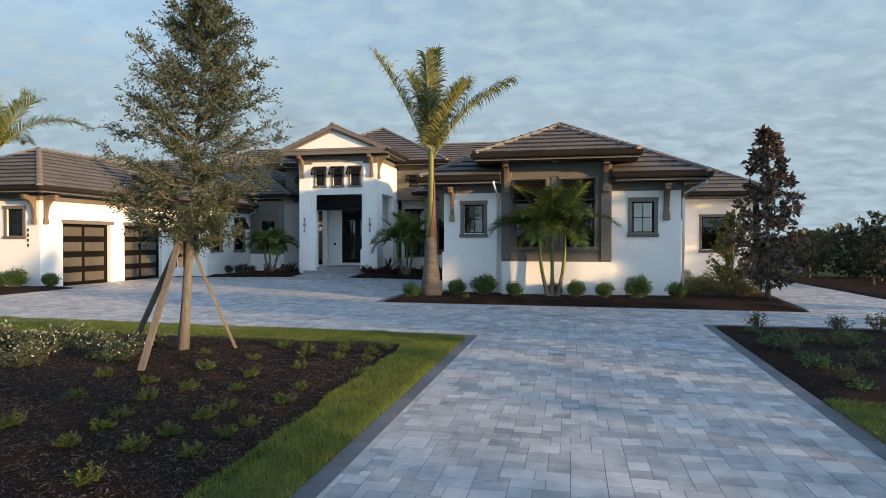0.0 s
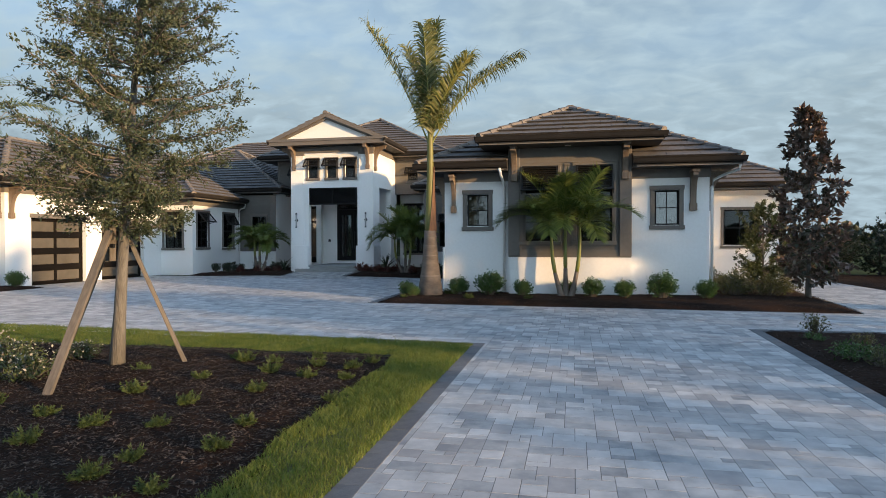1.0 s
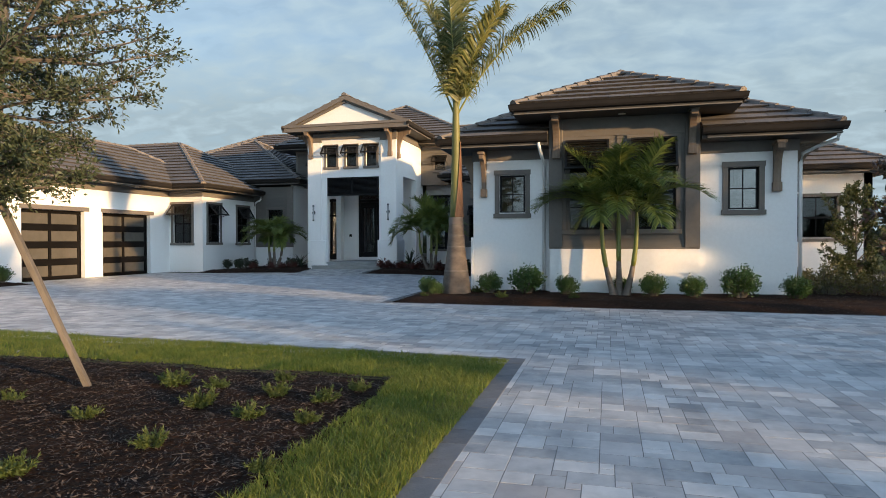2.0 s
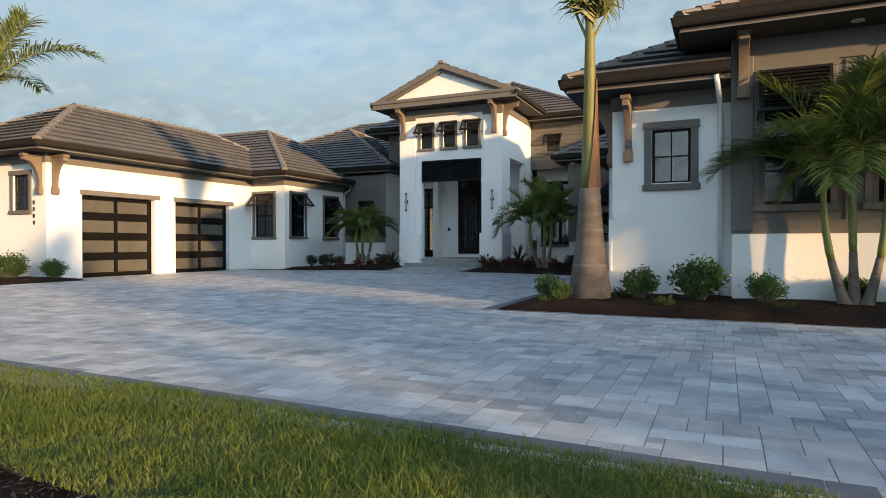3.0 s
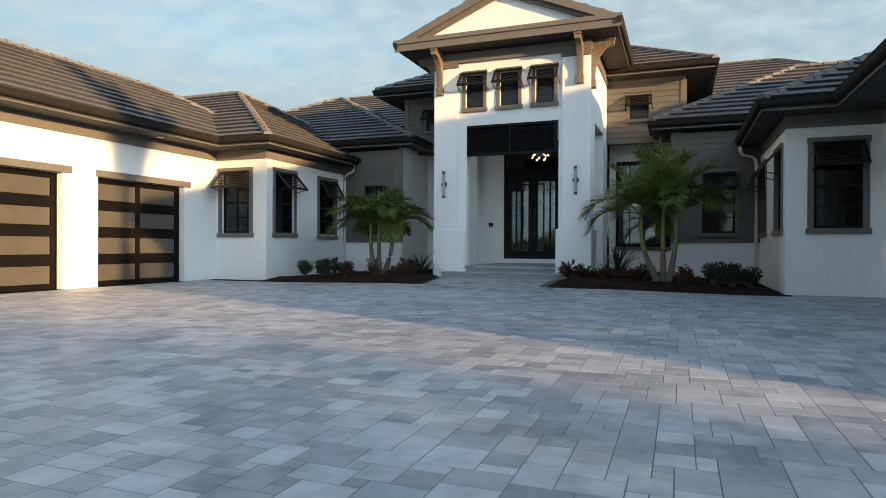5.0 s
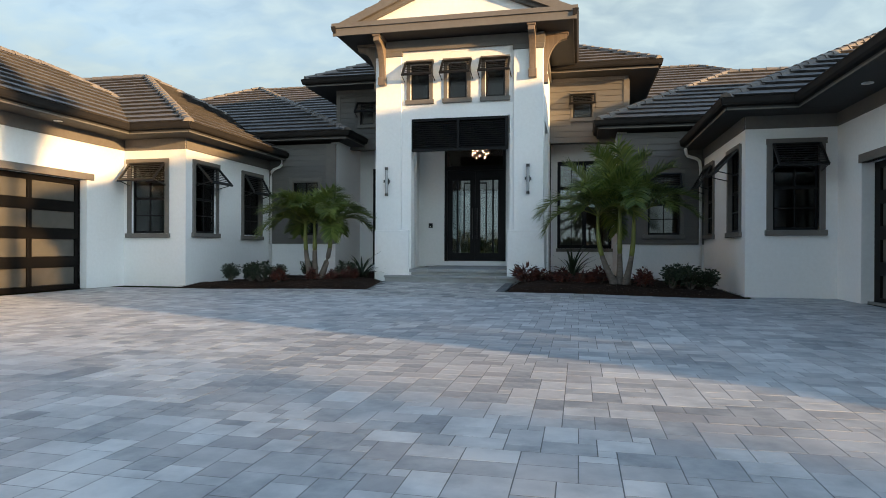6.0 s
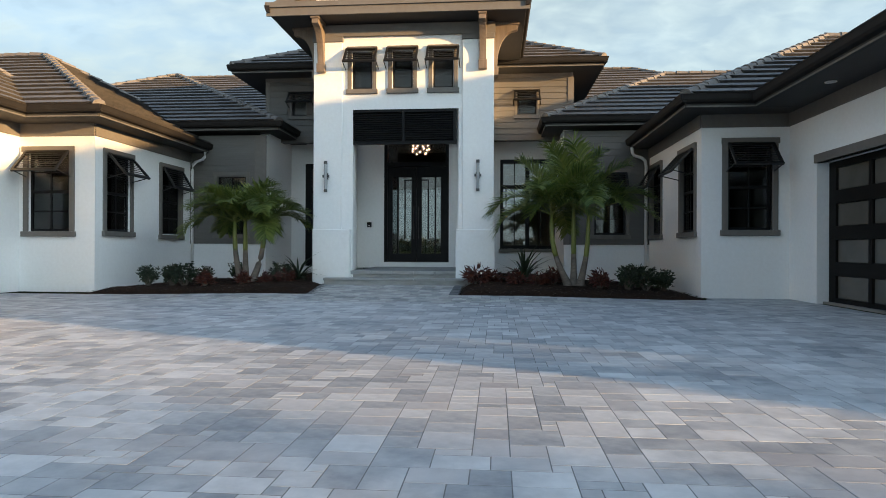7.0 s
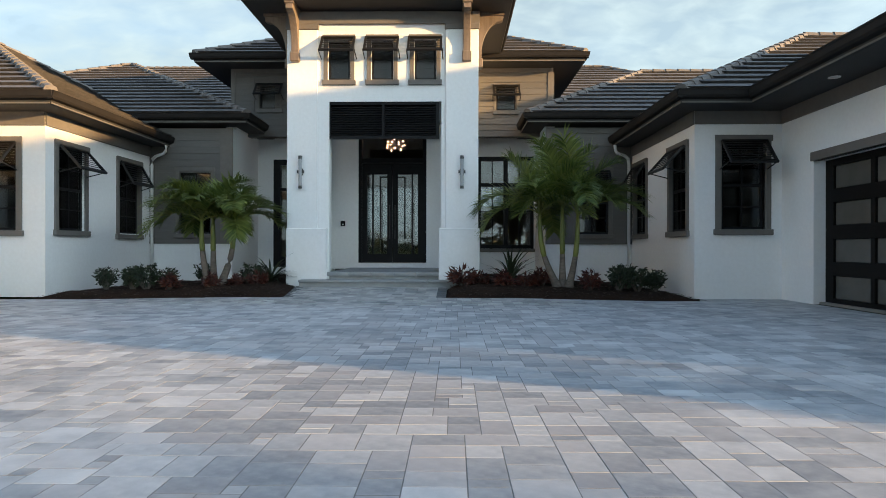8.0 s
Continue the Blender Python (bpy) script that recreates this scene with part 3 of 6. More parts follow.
# louvred panel at the head of the porch opening
lv = part("louvre_panel", Shape().plate(-13.27, -10.86, 3.30, 4.09, TY + 0.02, TY + 0.12, [(-13.20, -12.095, 3.36, 4.03), (-12.035, -10.93, 3.36, 4.03)]), BLACK, house, "black louvred transom panel")
part("backing", Shape().box(-13.2, TY + 0.125, 3.31, -10.93, TY + 0.14, 4.08), BLACK, lv)
for i in range(13):
    for a, b in ((-13.20, -12.095), (-12.035, -10.93)):
        part("slat", Shape().box(0, -0.03, -0.006, b - a, 0.03, 0.006), SHUTTER, lv, m=pose(a, TY + 0.07, 3.39 + i * 0.05, 40))
# porch floor, steps and back wall
part("porch_ceiling", Shape().box(TX0 + 0.25, TY + 0.25, 4.25, TX1 - 0.25, 33.6, 4.33), PORCH, house, "pale porch ceiling")
steps = tagged(new("front_steps"), "grey stone front steps rising to the entry", "steps")
for i, (a, b, y, z0, z1) in enumerate(((-13.78, -10.42, 30.02, 0.0, 0.275), (-13.26, -10.87, 30.40, 0.0, 0.43))):
    back = (30.40, 33.6)[i]
    part("riser", Shape().box(a, y + 0.04, z0, b, back, z1 - (0.05, 0.085)[i]), STEP, steps)
    n = 5
    for k in range(n):
        u, v = a - 0.02 + (b - a + 0.04) * k / n, a - 0.02 + (b - a + 0.04) * (k + 1) / n
        part("tread", Shape().box(u + 0.003, y, z1 - (0.05, 0.085)[i], v - 0.003, back + (0.02 if i < 1 else 0), z1), STEP, steps, bevel=0.008)
DX0, DX1, DY = -13.08, -11.27, 33.6
wall("entry_wall", facing(SOUTH, TX0 + 0.25, DY), TX1 - TX0 - 0.5, 0.4, 4.33, [(DX0 - TX0 - 0.25, DX1 - TX0 - 0.25, 0.555, 4.12)])
# the double entry door with tall lights and a transom
df = Shape().plate(DX0, DX1, 0.56, 4.12, DY + 0.02, DY + 0.2, [(DX0 + 0.09, DX1 - 0.09, 0.56, 3.22), (DX0 + 0.09, DX1 - 0.09, 3.34, 4.05)])
frame_ = part("entry_door", df, BLACK, house, "tall black double entry door with narrow glass lights")
part("pane", Shape().box(DX0 + 0.09, DY + 0.10, 3.34, DX1 - 0.09, DY + 0.108, 4.05), DOOR_GLASS, frame_).visible_shadow = False
mid = (DX0 + DX1) / 2
for a, b, flip in ((DX0 + 0.09, mid - 0.004, 0), (mid + 0.004, DX1 - 0.09, 1)):
    g0, g1, h0, h1 = (a + 0.14, b - 0.14, 0.80, 2.92)
    u = g0 + (g1 - g0) * (0.28 if not flip else 0.72)
    v = u + 0.20 if not flip else u - 0.20
    lights = [(g0, u - 0.022, h0, h1), (u + 0.022, g1, h0, h1)]
    leaf = Shape().plate(a, b, 0.57, 3.21, DY + 0.06, DY + 0.12, lights)
    lo, hi = (v - 0.018, g1) if not flip else (g0, v + 0.018)
    inner = (v + 0.018, g1) if not flip else (g0, v - 0.018)
    part("muntin", Shape().plate(lo, hi, 1.2, h1 - 0.06, DY + 0.066, DY + 0.114, [(*inner, 1.2, h1 - 0.10)]), BLACK, frame_)
    part("door_leaf", leaf, BLACK, frame_, bevel=0.004)
    part("pane", Shape().box(g0, DY + 0.088, h0, g1, DY + 0.094, h1), DOOR_GLASS, frame_).visible_shadow = False
    hx = mid - 0.07 if not flip else mid + 0.07
    part("pull_handle", Shape().tube([(hx, DY + 0.01, 1.2), (hx, DY + 0.01, 2.1)], [0.013, 0.013], 8).box(hx - 0.008, DY + 0.01, 1.28, hx + 0.008, DY + 0.06, 1.30).box(hx - 0.008, DY + 0.01, 2.0, hx + 0.008, DY + 0.06, 2.02), SCONCE, frame_)

# W and E blocks that flank the court
WX, EX, JY = -18.32, -6.04, 28.8
GWX, GEX = -20.0, -4.42
RY = 32.88
wall("jog_wall", facing(SOUTH, GWX - 0.25, JY), WX - GWX + 0.25, 0, 3.6, [(0.47, 1.37, 1.27, 2.95)])
window(facing(SOUTH, -19.33, JY), 1.14, 1.16, 3.05, 2, 4, "hung", 0.11, 0.62, 42)
wall("court_wall", facing(EAST, WX, JY + 0.25), RY - JY, 0, 3.6, [(0.11, 1.0, 1.28, 3.0), (2.33, 3.27, 1.28, 3.0)])
window(facing(EAST, WX, 29.61), 1.10, 1.18, 3.06, 2, 4, "hung", 0.11, 0.62, 42)
window(facing(EAST, WX, 31.85), 1.14, 1.15, 3.06, 2, 4, "hung", 0.11, 0.62, 30)
wall("jog_wall", facing(SOUTH, EX, JY), GEX - EX, 0, 3.6, [(0.49, 1.30, 1.31, 2.97)])
window(facing(SOUTH, -5.145, JY), 1.03, 1.20, 3.06, 2, 4, "hung", 0.11, 0.62, 42)
wall("court_wall", facing(WEST, EX, RY + 0.25), RY - JY, 0, 3.6, [(0.50, 1.44, 1.28, 3.0), (3.02, 3.96, 1.28, 3.0)])
window(facing(WEST, EX, 29.64), 1.14, 1.18, 3.04, 2, 4, "hung", 0.11, 0.62, 42)
window(facing(WEST, EX, 32.16), 1.14, 1.18, 3.05, 2, 4, "hung", 0.11, 0.62, 30)
for a, b in ((GWX, WX), (EX, GEX)):
    part("frieze_board", Shape().box(a, JY - 0.03, 3.27, b, JY - 0.002, 3.56), TRIM, house)
part("frieze_board", Shape().box(WX + 0.002, JY, 3.27, WX + 0.03, RY, 3.56), TRIM, house)
part("frieze_board", Shape().box(EX - 0.03, JY, 3.27, EX - 0.002, RY, 3.56), TRIM, house)
# recessed walls beside the tower
WSX, ESX = -16.2, -8.2
wall("recess_wall", facing(SOUTH, WX, RY), WSX - WX, 0, 4.0, [(0.75, 1.6, 1.3, 2.9)])
window(facing(SOUTH, WX + 1.17, RY), 1.0, 1.2, 3.0, 2, 4, "hung", 0.10, 0.0)
lap_siding(facing(SOUTH, WX, RY), 0, WSX - WX - 0.3, 1.05, 4.0, [(0.68, 1.66, 1.217, 2.864)])
part("corner_board", Shape().box(WSX - 0.30, RY - 0.035, 1.05, WSX + 0.02, RY - 0.002, 4.0), TRIM, house)
wall("recess_wall", facing(SOUTH, ESX, RY), EX - ESX, 0, 4.0, [(0.75, 1.6, 1.3, 2.9)])
window(facing(SOUTH, ESX + 1.17, RY), 1.0, 1.2, 3.0, 2, 4, "hung", 0.10, 0.5, 35)
lap_siding(facing(SOUTH, ESX, RY), 0.12, EX - ESX, 1.05, 4.0, [(0.68, 1.66, 1.217, 2.864)])
part("corner_board", Shape().box(ESX - 0.02, RY - 0.035, 1.05, ESX + 0.12, RY - 0.002, 4.0), TRIM, house)
BY = 35.0
wall("recess_return", facing(EAST, WSX, RY + 0.25), BY - RY - 0.25, 0, 4.6)
wall("recess_back", facing(SOUTH, WSX, BY), TX0 - WSX, 0, 4.6, [(0.55, 1.5, 0.5, 3.35)])
wall("recess_return", facing(WEST, ESX, BY), BY - RY - 0.25, 0, 4.6)
wall("recess_back", facing(SOUTH, TX1, BY), ESX - TX1, 0, 4.6, [(0.25, 1.75, 1.0, 3.5)])
# garden door beside the porch and the large window opposite
g = Shape().plate(-15.75, -14.55, 0.4, 3.5, BY - 0.03, BY + 0.09, [(-15.55, -15.18, 0.7, 2.6), (-15.12, -14.75, 0.7, 2.6), (-15.55, -15.18, 2.68, 3.35), (-15.12, -14.75, 2.68, 3.35)])
side_door = part("garden_door", g, BLACK, house, "black-framed glass side door with a transom")
part("pane", Shape().box(-15.55, BY + 0.05, 0.7, -14.75, BY + 0.058, 3.35), DOOR_GLASS, side_door).visible_shadow = False
a, b, c, d = -9.85, -8.25, 0.94, 3.58
xm, holes = (a + b) / 2, []
for u0, u1 in ((a + 0.09, xm - 0.06), (xm + 0.06, b - 0.09)):
    um = (u0 + u1) / 2
    for v0, v1 in ((c + 0.1, 1.99), (2.01, 2.72), (2.82, d - 0.12)):
        holes += [(u0, um - 0.012, v0, v1), (um + 0.012, u1, v0, v1)]
g = Shape().plate(a, b, c, d, BY - 0.03, BY + 0.09, holes)
big = part("window", g, BLACK, house, "large black-framed window with divided lights")
part("pane", Shape().box(a + 0.09, BY + 0.05, c + 0.1, b - 0.09, BY + 0.056, d - 0.12), DOOR_GLASS, big).visible_shadow = False
part("sill", Shape().box(a - 0.04, BY - 0.06, c - 0.1, b + 0.04, BY - 0.003, c - 0.002), TRIM, big, bevel=0.006)
# raised centre block over the recesses
UX0, UX1, UY = -16.66, -7.84, 34.1
wall("upper_wall", facing(SOUTH, UX0, UY), UX1 - UX0, 4.0, 5.9, [(0.72, 1.2, 4.75, 5.4), (7.28, 7.80, 4.72, 5.36)], material=SIDING)
# the last board is added unseen to darken the large window's lower panes
boards("upper_wall", [(UX0, UY + 0.25, 4.0, UX0 + 0.25, 43.6, 5.9), (UX1 - 0.25, UY + 0.25, 4.0, UX1, 43.6, 5.9), (UX0, 43.6, 0, UX1, 43.8, 0.56), (UX0, 43.6, 3.6, UX1, 43.8, 5.9), (-10.6, 43.6, 0.56, UX1, 43.8, 2.75)], SIDING, house)
lap_siding(facing(SOUTH, UX0, UY), 0.12, TX0 - UX0, 4.0, 5.75, [(0.63, 1.27, 4.66, 5.5)])
lap_siding(facing(SOUTH, TX1, UY), 0, UX1 - TX1 - 0.14, 4.0, 5.75, [(0.61, 1.25, 4.61, 5.43)])
part("corner_board", Shape().box(UX0, UY - 0.04, 4.0, UX0 + 0.12, UY - 0.002, 5.75), TRIM, house)
boards("corner_board", [(UX1 - 0.14, UY - 0.04, 4.0, UX1 + 0.01, UY - 0.002, 5.75), (UX1 + 0.002, UY, 4.0, UX1 + 0.03, UY + 1.2, 5.75)], TRIM, house)
boards("frieze_board", [(UX0, UY - 0.05, 5.752, TX0, UY - 0.002, 5.92), (TX1, UY - 0.05, 5.752, UX1, UY - 0.002, 5.92)], TRIM, house)
window(facing(SOUTH, -15.6, UY), 0.66, 4.66, 5.5, 1, 1, "grid", 0.05, 0.46, 40, glass=GREY_GLASS)
window(facing(SOUTH, -9.12, UY), 0.66, 4.60, 5.44, 1, 1, "grid", 0.05, 0.44, 40, glass=GREY_GLASS)

# west garage wing
GY = 20.6
wall("garage_wall", facing(EAST, GWX, GY), JY - GY, 0, 3.6, [(1.06, 3.62, 0, 2.44), (4.46, 7.02, 0, 2.44)])
garage_door(facing(EAST, GWX, GY + 1.06), 2.56, 2.44)
garage_door(facing(EAST, GWX, GY + 4.46), 2.56, 2.44)
part("frieze_board", Shape().box(GWX + 0.002, GY - 0.03, 3.27, GWX + 0.03, JY - 0.03, 3.56), TRIM, house)
wall("garage_end_wall", facing(SOUTH, -25.7, GY), 5.45, 0, 3.6, [(4.25, 4.95, 1.95, 2.97)])
window(facing(SOUTH, -21.1, GY), 0.95, 1.84, 3.08, 2, 2, "grid", 0.12)
part("frieze_board", Shape().box(-25.7, GY - 0.03, 3.27, GWX, GY - 0.002, 3.56), TRIM, house)
bracket(facing(EAST, GWX, GY + 0.22, 2.38), 1.02, 0.52)
bracket(facing(SOUTH, GWX - 0.2, GY, 2.38), 1.02, 0.52)
plate = part("number_plate", Shape().box(-20.53, GY - 0.006, 1.52, -20.52, GY - 0.003, 1.53), BLACK, house)
for i in range(4):
    part("number_bar", Shape().box(-20.55, GY - 0.02, 1.54 + i * 0.19, -20.48, GY - 0.004, 1.65 + i * 0.19), SCONCE, plate)

# east wing with the projecting bay
EW0, EW1, EY = -4.62, 2.6, 20.58
wall("east_front_wall", facing(SOUTH, EW0, EY), EW1 - EW0, 0, 3.7, [(0.66, 1.28, 2.0, 2.91), (5.82, 6.45, 2.0, 2.94)])
window(facing(SOUTH, -3.65, EY), 0.86, 1.87, 3.03, 2, 2, "grid", 0.115, glass=SKY_GLASS)
window(facing(SOUTH, 1.515, EY), 0.86, 1.88, 3.06, 2, 2, "grid", 0.115, glass=SKY_GLASS)
wall("east_court_wall", facing(WEST, EW0, 25.0), 25.0 - EY - 0.25, 0, 3.6, [(0.95, 3.30, 0, 2.44)])
garage_door(facing(WEST, EW0, 24.05), 2.35, 2.44)
for y0, y1 in ((EY - 0.03, 20.72), (24.06, 25.0)):
    part("plinth", Shape().box(EW0 - 0.06, y0, 0, EW0 - 0.002, y1, 1.40), STUCCO, house, bevel=0.012)
wall("east_garage_wall", facing(WEST, GEX, JY), JY - 25.0, 0, 3.6, [(1.02, 3.42, 0, 2.44)])
garage_door(facing(WEST, GEX, JY - 1.02), 2.38, 2.44, 0.22)
boards("frieze_board", [(GEX - 0.03, 25.0, 3.27, GEX - 0.002, JY, 3.56), (EW0 - 0.03, EY, 3.27, EW0 - 0.002, 25.0, 3.56)], TRIM, house)
wall("east_side_wall", facing(EAST, EW1, EY + 0.25), JY - EY - 0.25, 0, 3.6)
BX0, BX1, BAY = -2.72, 0.56, 20.27
part("bay_base", Shape().box(BX0, BAY - 0.02, 0, BX1, EY - 0.002, 1.12), STUCCO, house)
part("bay_cap", Shape().box(BX0 - 0.01, BAY - 0.035, 1.122, BX1 + 0.01, EY - 0.002, 1.16), TRIM, house)
wall("bay_wall", facing(SOUTH, BX0, BAY), BX1 - BX0, 1.16, 4.22, [(0.46, 1.42, 1.55, 3.62), (1.94, 2.86, 1.55, 3.62)], thick=0.21, material=SIDING)
lap_siding(facing(SOUTH, BX0, BAY), 0.3, BX1 - BX0 - 0.3, 1.16, 3.7, [(0.36, 1.52, 1.45, 3.72), (1.84, 2.96, 1.45, 3.72)])
part("bay_frieze", Shape().box(BX0 + 0.3, BAY - 0.03, 3.72, BX1 - 0.3, BAY - 0.002, 4.2), TRIM, house)
boards("bay_side", [(BX0, BAY + 0.21, 1.16, BX0 + 0.2, 21.6, 4.22), (BX1 - 0.2, BAY + 0.21, 1.16, BX1, 21.6, 4.22)], SIDING, house)
for a, b in ((BX0 - 0.015, BX0 + 0.3), (BX1 - 0.3, BX1 + 0.015)):
    part("bay_post", Shape().box(a, BAY - 0.06, 1.16, b, BAY - 0.002, 4.2), TRIM, house, bevel=0.008)
for x in (-1.86, -0.4):
    window(facing(SOUTH, x, BAY), 1.12, 1.46, 3.71, 2, 4, "hung", 0.09, 0.75, 24, label="tall black-framed bay window with a louvred shutter")
for x in (BX0 + 0.16, BX1 - 0.16):
    bracket(facing(SOUTH, x, BAY - 0.06, 3.22), 0.9, 0.5)
bracket(facing(SOUTH, -4.34, EY, 2.38), 1.0, 0.46, 0.11)
bracket(facing(SOUTH, 2.18, EY, 2.38), 1.0, 0.46)
bracket(facing(EAST, EW1, EY + 0.25, 2.38), 1.0, 0.46)
bracket(facing(WEST, EW0, EY + 0.25, 2.38), 1.0, 0.46)
boards("frieze_board", [(EW0, EY - 0.03, 3.27, BX0, EY - 0.002, 3.56), (BX1, EY - 0.03, 3.27, EW1 + 0.03, EY - 0.002, 3.56)], TRIM, house)
wall("east_block_wall", facing(SOUTH, EW1, JY), 4.4, 0, 3.6, [(2.15, 3.36, 1.4, 2.77)])
window(facing(SOUTH, 5.36, JY), 1.4, 1.27, 2.87, 2, 2, "hung", 0.10)
wall("east_block_side", facing(EAST, 7.0, JY), 8.5, 0, 3.6)
# plain closing walls at the back
boards("back_wall", [(-30.4, 37.3, 0, UX0, 37.5, 3.6), (UX1, 37.3, 0, 7.0, 37.5, 3.6), (-25.9, GY, 0, -25.7, 37.3, 3.6), (-30.4, 28.8, 0, -30.2, 37.3, 3.6), (-30.4, 28.8, 0, -25.9, 29.0, 3.6)], STUCCO, house)

# roofs
EAVE = 3.68
hip_roof(-26.3, -19.35, 19.95, 33.0, EAVE + 0.09, seed=1, pitch=0.545)
hip_roof(-31.0, -17.80, 28.15, 37.9, EAVE + 0.092, seed=2, drop=0.004)
hip_roof(-5.28, 3.25, 19.95, 33.0, EAVE + 0.08, seed=3, drop=0.002, notch=(BX0 - 0.02, BX1 + 0.02, EY + 0.1))
hip_roof(-6.52, 7.6, 28.15, 37.9, EAVE + 0.082, seed=4, drop=0.006)
hip_roof(-3.44, 1.27, 19.47, 26.5, 4.38, "bay roof of grey-brown tiles with pale hip caps", seed=5, pitch=0.48)
hip_roof(-27.75, -15.75, 32.6, 44.6, 4.33, seed=6, drop=0.003, pitch=0.5)
hip_roof(-8.7, 2.0, 32.6, 40.6, 4.33, seed=7, drop=0.005)
hip_roof(-31.0, 3.0, 35.05, 50.0, 4.37, seed=10, drop=0.008)
hip_roof(-17.4, -7.12, 33.45, 44.5, 6.10, seed=8)
# gabled tower roof
rx0, rx1, ry0, ry1, rz = -14.9, -9.36, 29.78, 36.2, 6.28
rtop = rz + (rx1 - rx0) / 2 * 0.43
rm = (rx0 + rx1) / 2
deck = Shape()
deck.v = [(rx0, ry0 + 0.02, 6.03), (rx1, ry0 + 0.02, 6.03), (rx1, ry1, 6.03), (rx0, ry1, 6.03), (rx0, ry0 + 0.32, rz - 0.02), (rx1, ry0 + 0.32, rz - 0.02), (rx1, ry1, rz - 0.02), (rx0, ry1, rz - 0.02), (rm, ry0 + 0.32, rtop - 0.02), (rm, ry1, rtop - 0.02), (rx0, ry0 + 0.02, rz - 0.08), (rx1, ry0 + 0.02, rz - 0.08)]
deck.f = [(3, 2, 1, 0), (0, 1, 11, 10), (10, 11, 5, 4), (1, 2, 6, 5, 11), (3, 0, 10, 4, 7), (2, 3, 7, 9, 6), (5, 6, 9, 8), (7, 4, 8, 9)]
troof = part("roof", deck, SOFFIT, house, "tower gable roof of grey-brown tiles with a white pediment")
verts, faces, rng = [], [], random.Random(9)
tile_plane((rx1, ry0 + 0.02, rz), (rx1, ry1, rz), (rm, ry0 + 0.02, rtop), (rm, ry1, rtop), verts, faces, rng)
tile_plane((rx0, ry1, rz), (rx0, ry0 + 0.02, rz), (rm, ry1, rtop), (rm, ry0 + 0.02, rtop), verts, faces, rng)
soup("roof_tiles", np.array(verts), np.array(faces), TILE, troof)["kind"] = "stuff"
cap_line((rm, ry0, rtop + 0.01), (rm, ry1, rtop + 0.01), troof, "ridge_cap")
eaves(troof, rx0, rx1, ry0, ry1, rz - 0.02, 6.03, "we")
boards("front_fascia", [(rx0 - 0.1, ry0 - 0.05, 6.02, rx1 + 0.1, ry0 - 0.013, rz - 0.08), (rx0 - 0.12, ry0 - 0.09, rz - 0.08, rx1 + 0.12, ry0 + 0.34, rz + 0.03)], TRIM, troof)


def gable_piece(name, outline, y0, y1, material, label=""):
    """An outline in x and z, y0 to y1 thick."""
    n = len(outline)
    s = Shape()
    s.v = [(x, y0, z) for x, z in outline] + [(x, y1, z) for x, z in outline]
    s.f = [tuple(range(n)), tuple(range(n, 2 * n))[::-1]] + [(i, n + i, n + (i + 1) % n, (i + 1) % n) for i in range(n)]
    part(name, s, material, troof, label)


gable_piece("pediment", [(rx0 + 0.1, rz + 0.03), (rx1 - 0.1, rz + 0.03), (rm, rtop - 0.06)], ry0 + 0.22, ry0 + 0.30, STUCCO, "white stucco pediment")
for s0, k in ((rx0, 1), (rx1, -1)):
    gable_piece("rake_board", [(s0 - 0.06 * k, rz + 0.03), (rm, rtop + 0.015), (rm, rtop - 0.17), (s0 + 0.40 * k, rz + 0.03)], ry0 + 0.0, ry0 + 0.10, TRIM)
    gable_piece("rake_board", [(s0 + 0.36 * k, rz + 0.03), (rm, rtop - 0.16), (rm, rtop - 0.27), (s0 + 0.62 * k, rz + 0.03)], ry0 + 0.10, ry0 + 0.22, TRIM)
    gable_piece("rake_soffit", [(s0 - 0.02 * k, rz + 0.03), (rm, rtop + 0.0), (rm, rtop - 0.16), (s0 + 0.30 * k, rz + 0.03)], ry0 + 0.10, ry0 + 0.30, SOFFIT)

# rooms behind the glass: a through hall to the garden side, dim elsewhere
part("hall_floor", Shape().box(UX0 + 0.25, BY + 0.26, 0.45, UX1 - 0.25, 43.6, 0.55).box(TX0 + 0.26, DY + 0.26, 0.45, TX1 - 0.26, BY + 0.26, 0.55), ROOM_FLOOR, house)
part("hall_ceiling", Shape().box(UX0 + 0.25, UY + 0.26, 4.75, UX1 - 0.25, 43.6, 4.85), INSIDE, house)
boards("hall_side", [(UX0 + 0.25, BY + 0.3, 0.55, UX0 + 0.35, 43.6, 4.75), (UX1 - 0.35, BY + 0.3, 0.55, UX1 - 0.25, 43.6, 4.75)], INSIDE, house)
for i in range(7):
    x = UX0 + 0.3 + i * (UX1 - UX0 - 0.7) / 6
    part("mullion", Shape().box(x, 43.62, 0.56, x + 0.09, 43.72, 3.6), BLACK, house)
part("garden_pane", Shape().box(UX0 + 0.3, 43.66, 0.56, UX1 - 0.3, 43.67, 3.6), pane_glass("tinted_garden_glass", (0.42, 0.45, 0.46), 0.05), house).visible_shadow = False
boards("floor_slab", [(-25.6, GY + 0.3, 0.0, GWX - 0.3, 37.2, 0.04), (EW0 + 0.3, EY + 0.3, 0.0, EW1 - 0.3, 37.2, 0.04)], INSIDE, house)


# ---- ground ----
ground = tagged(new("ground"), "wide field of rough grass reaching the horizon", "ground", kind="structure")
g = Shape()
g.v = [(-1500, -1500, -0.10), (1500, -1500, -0.10), (1500, 1500, -0.10), (-1500, 1500, -0.10)]
g.f = [(0, 1, 2, 3)]
part("ground_sheet", g, FIELD, ground)


def drive_right(y):
    return 2.08 - (14.75 - y) * 0.03


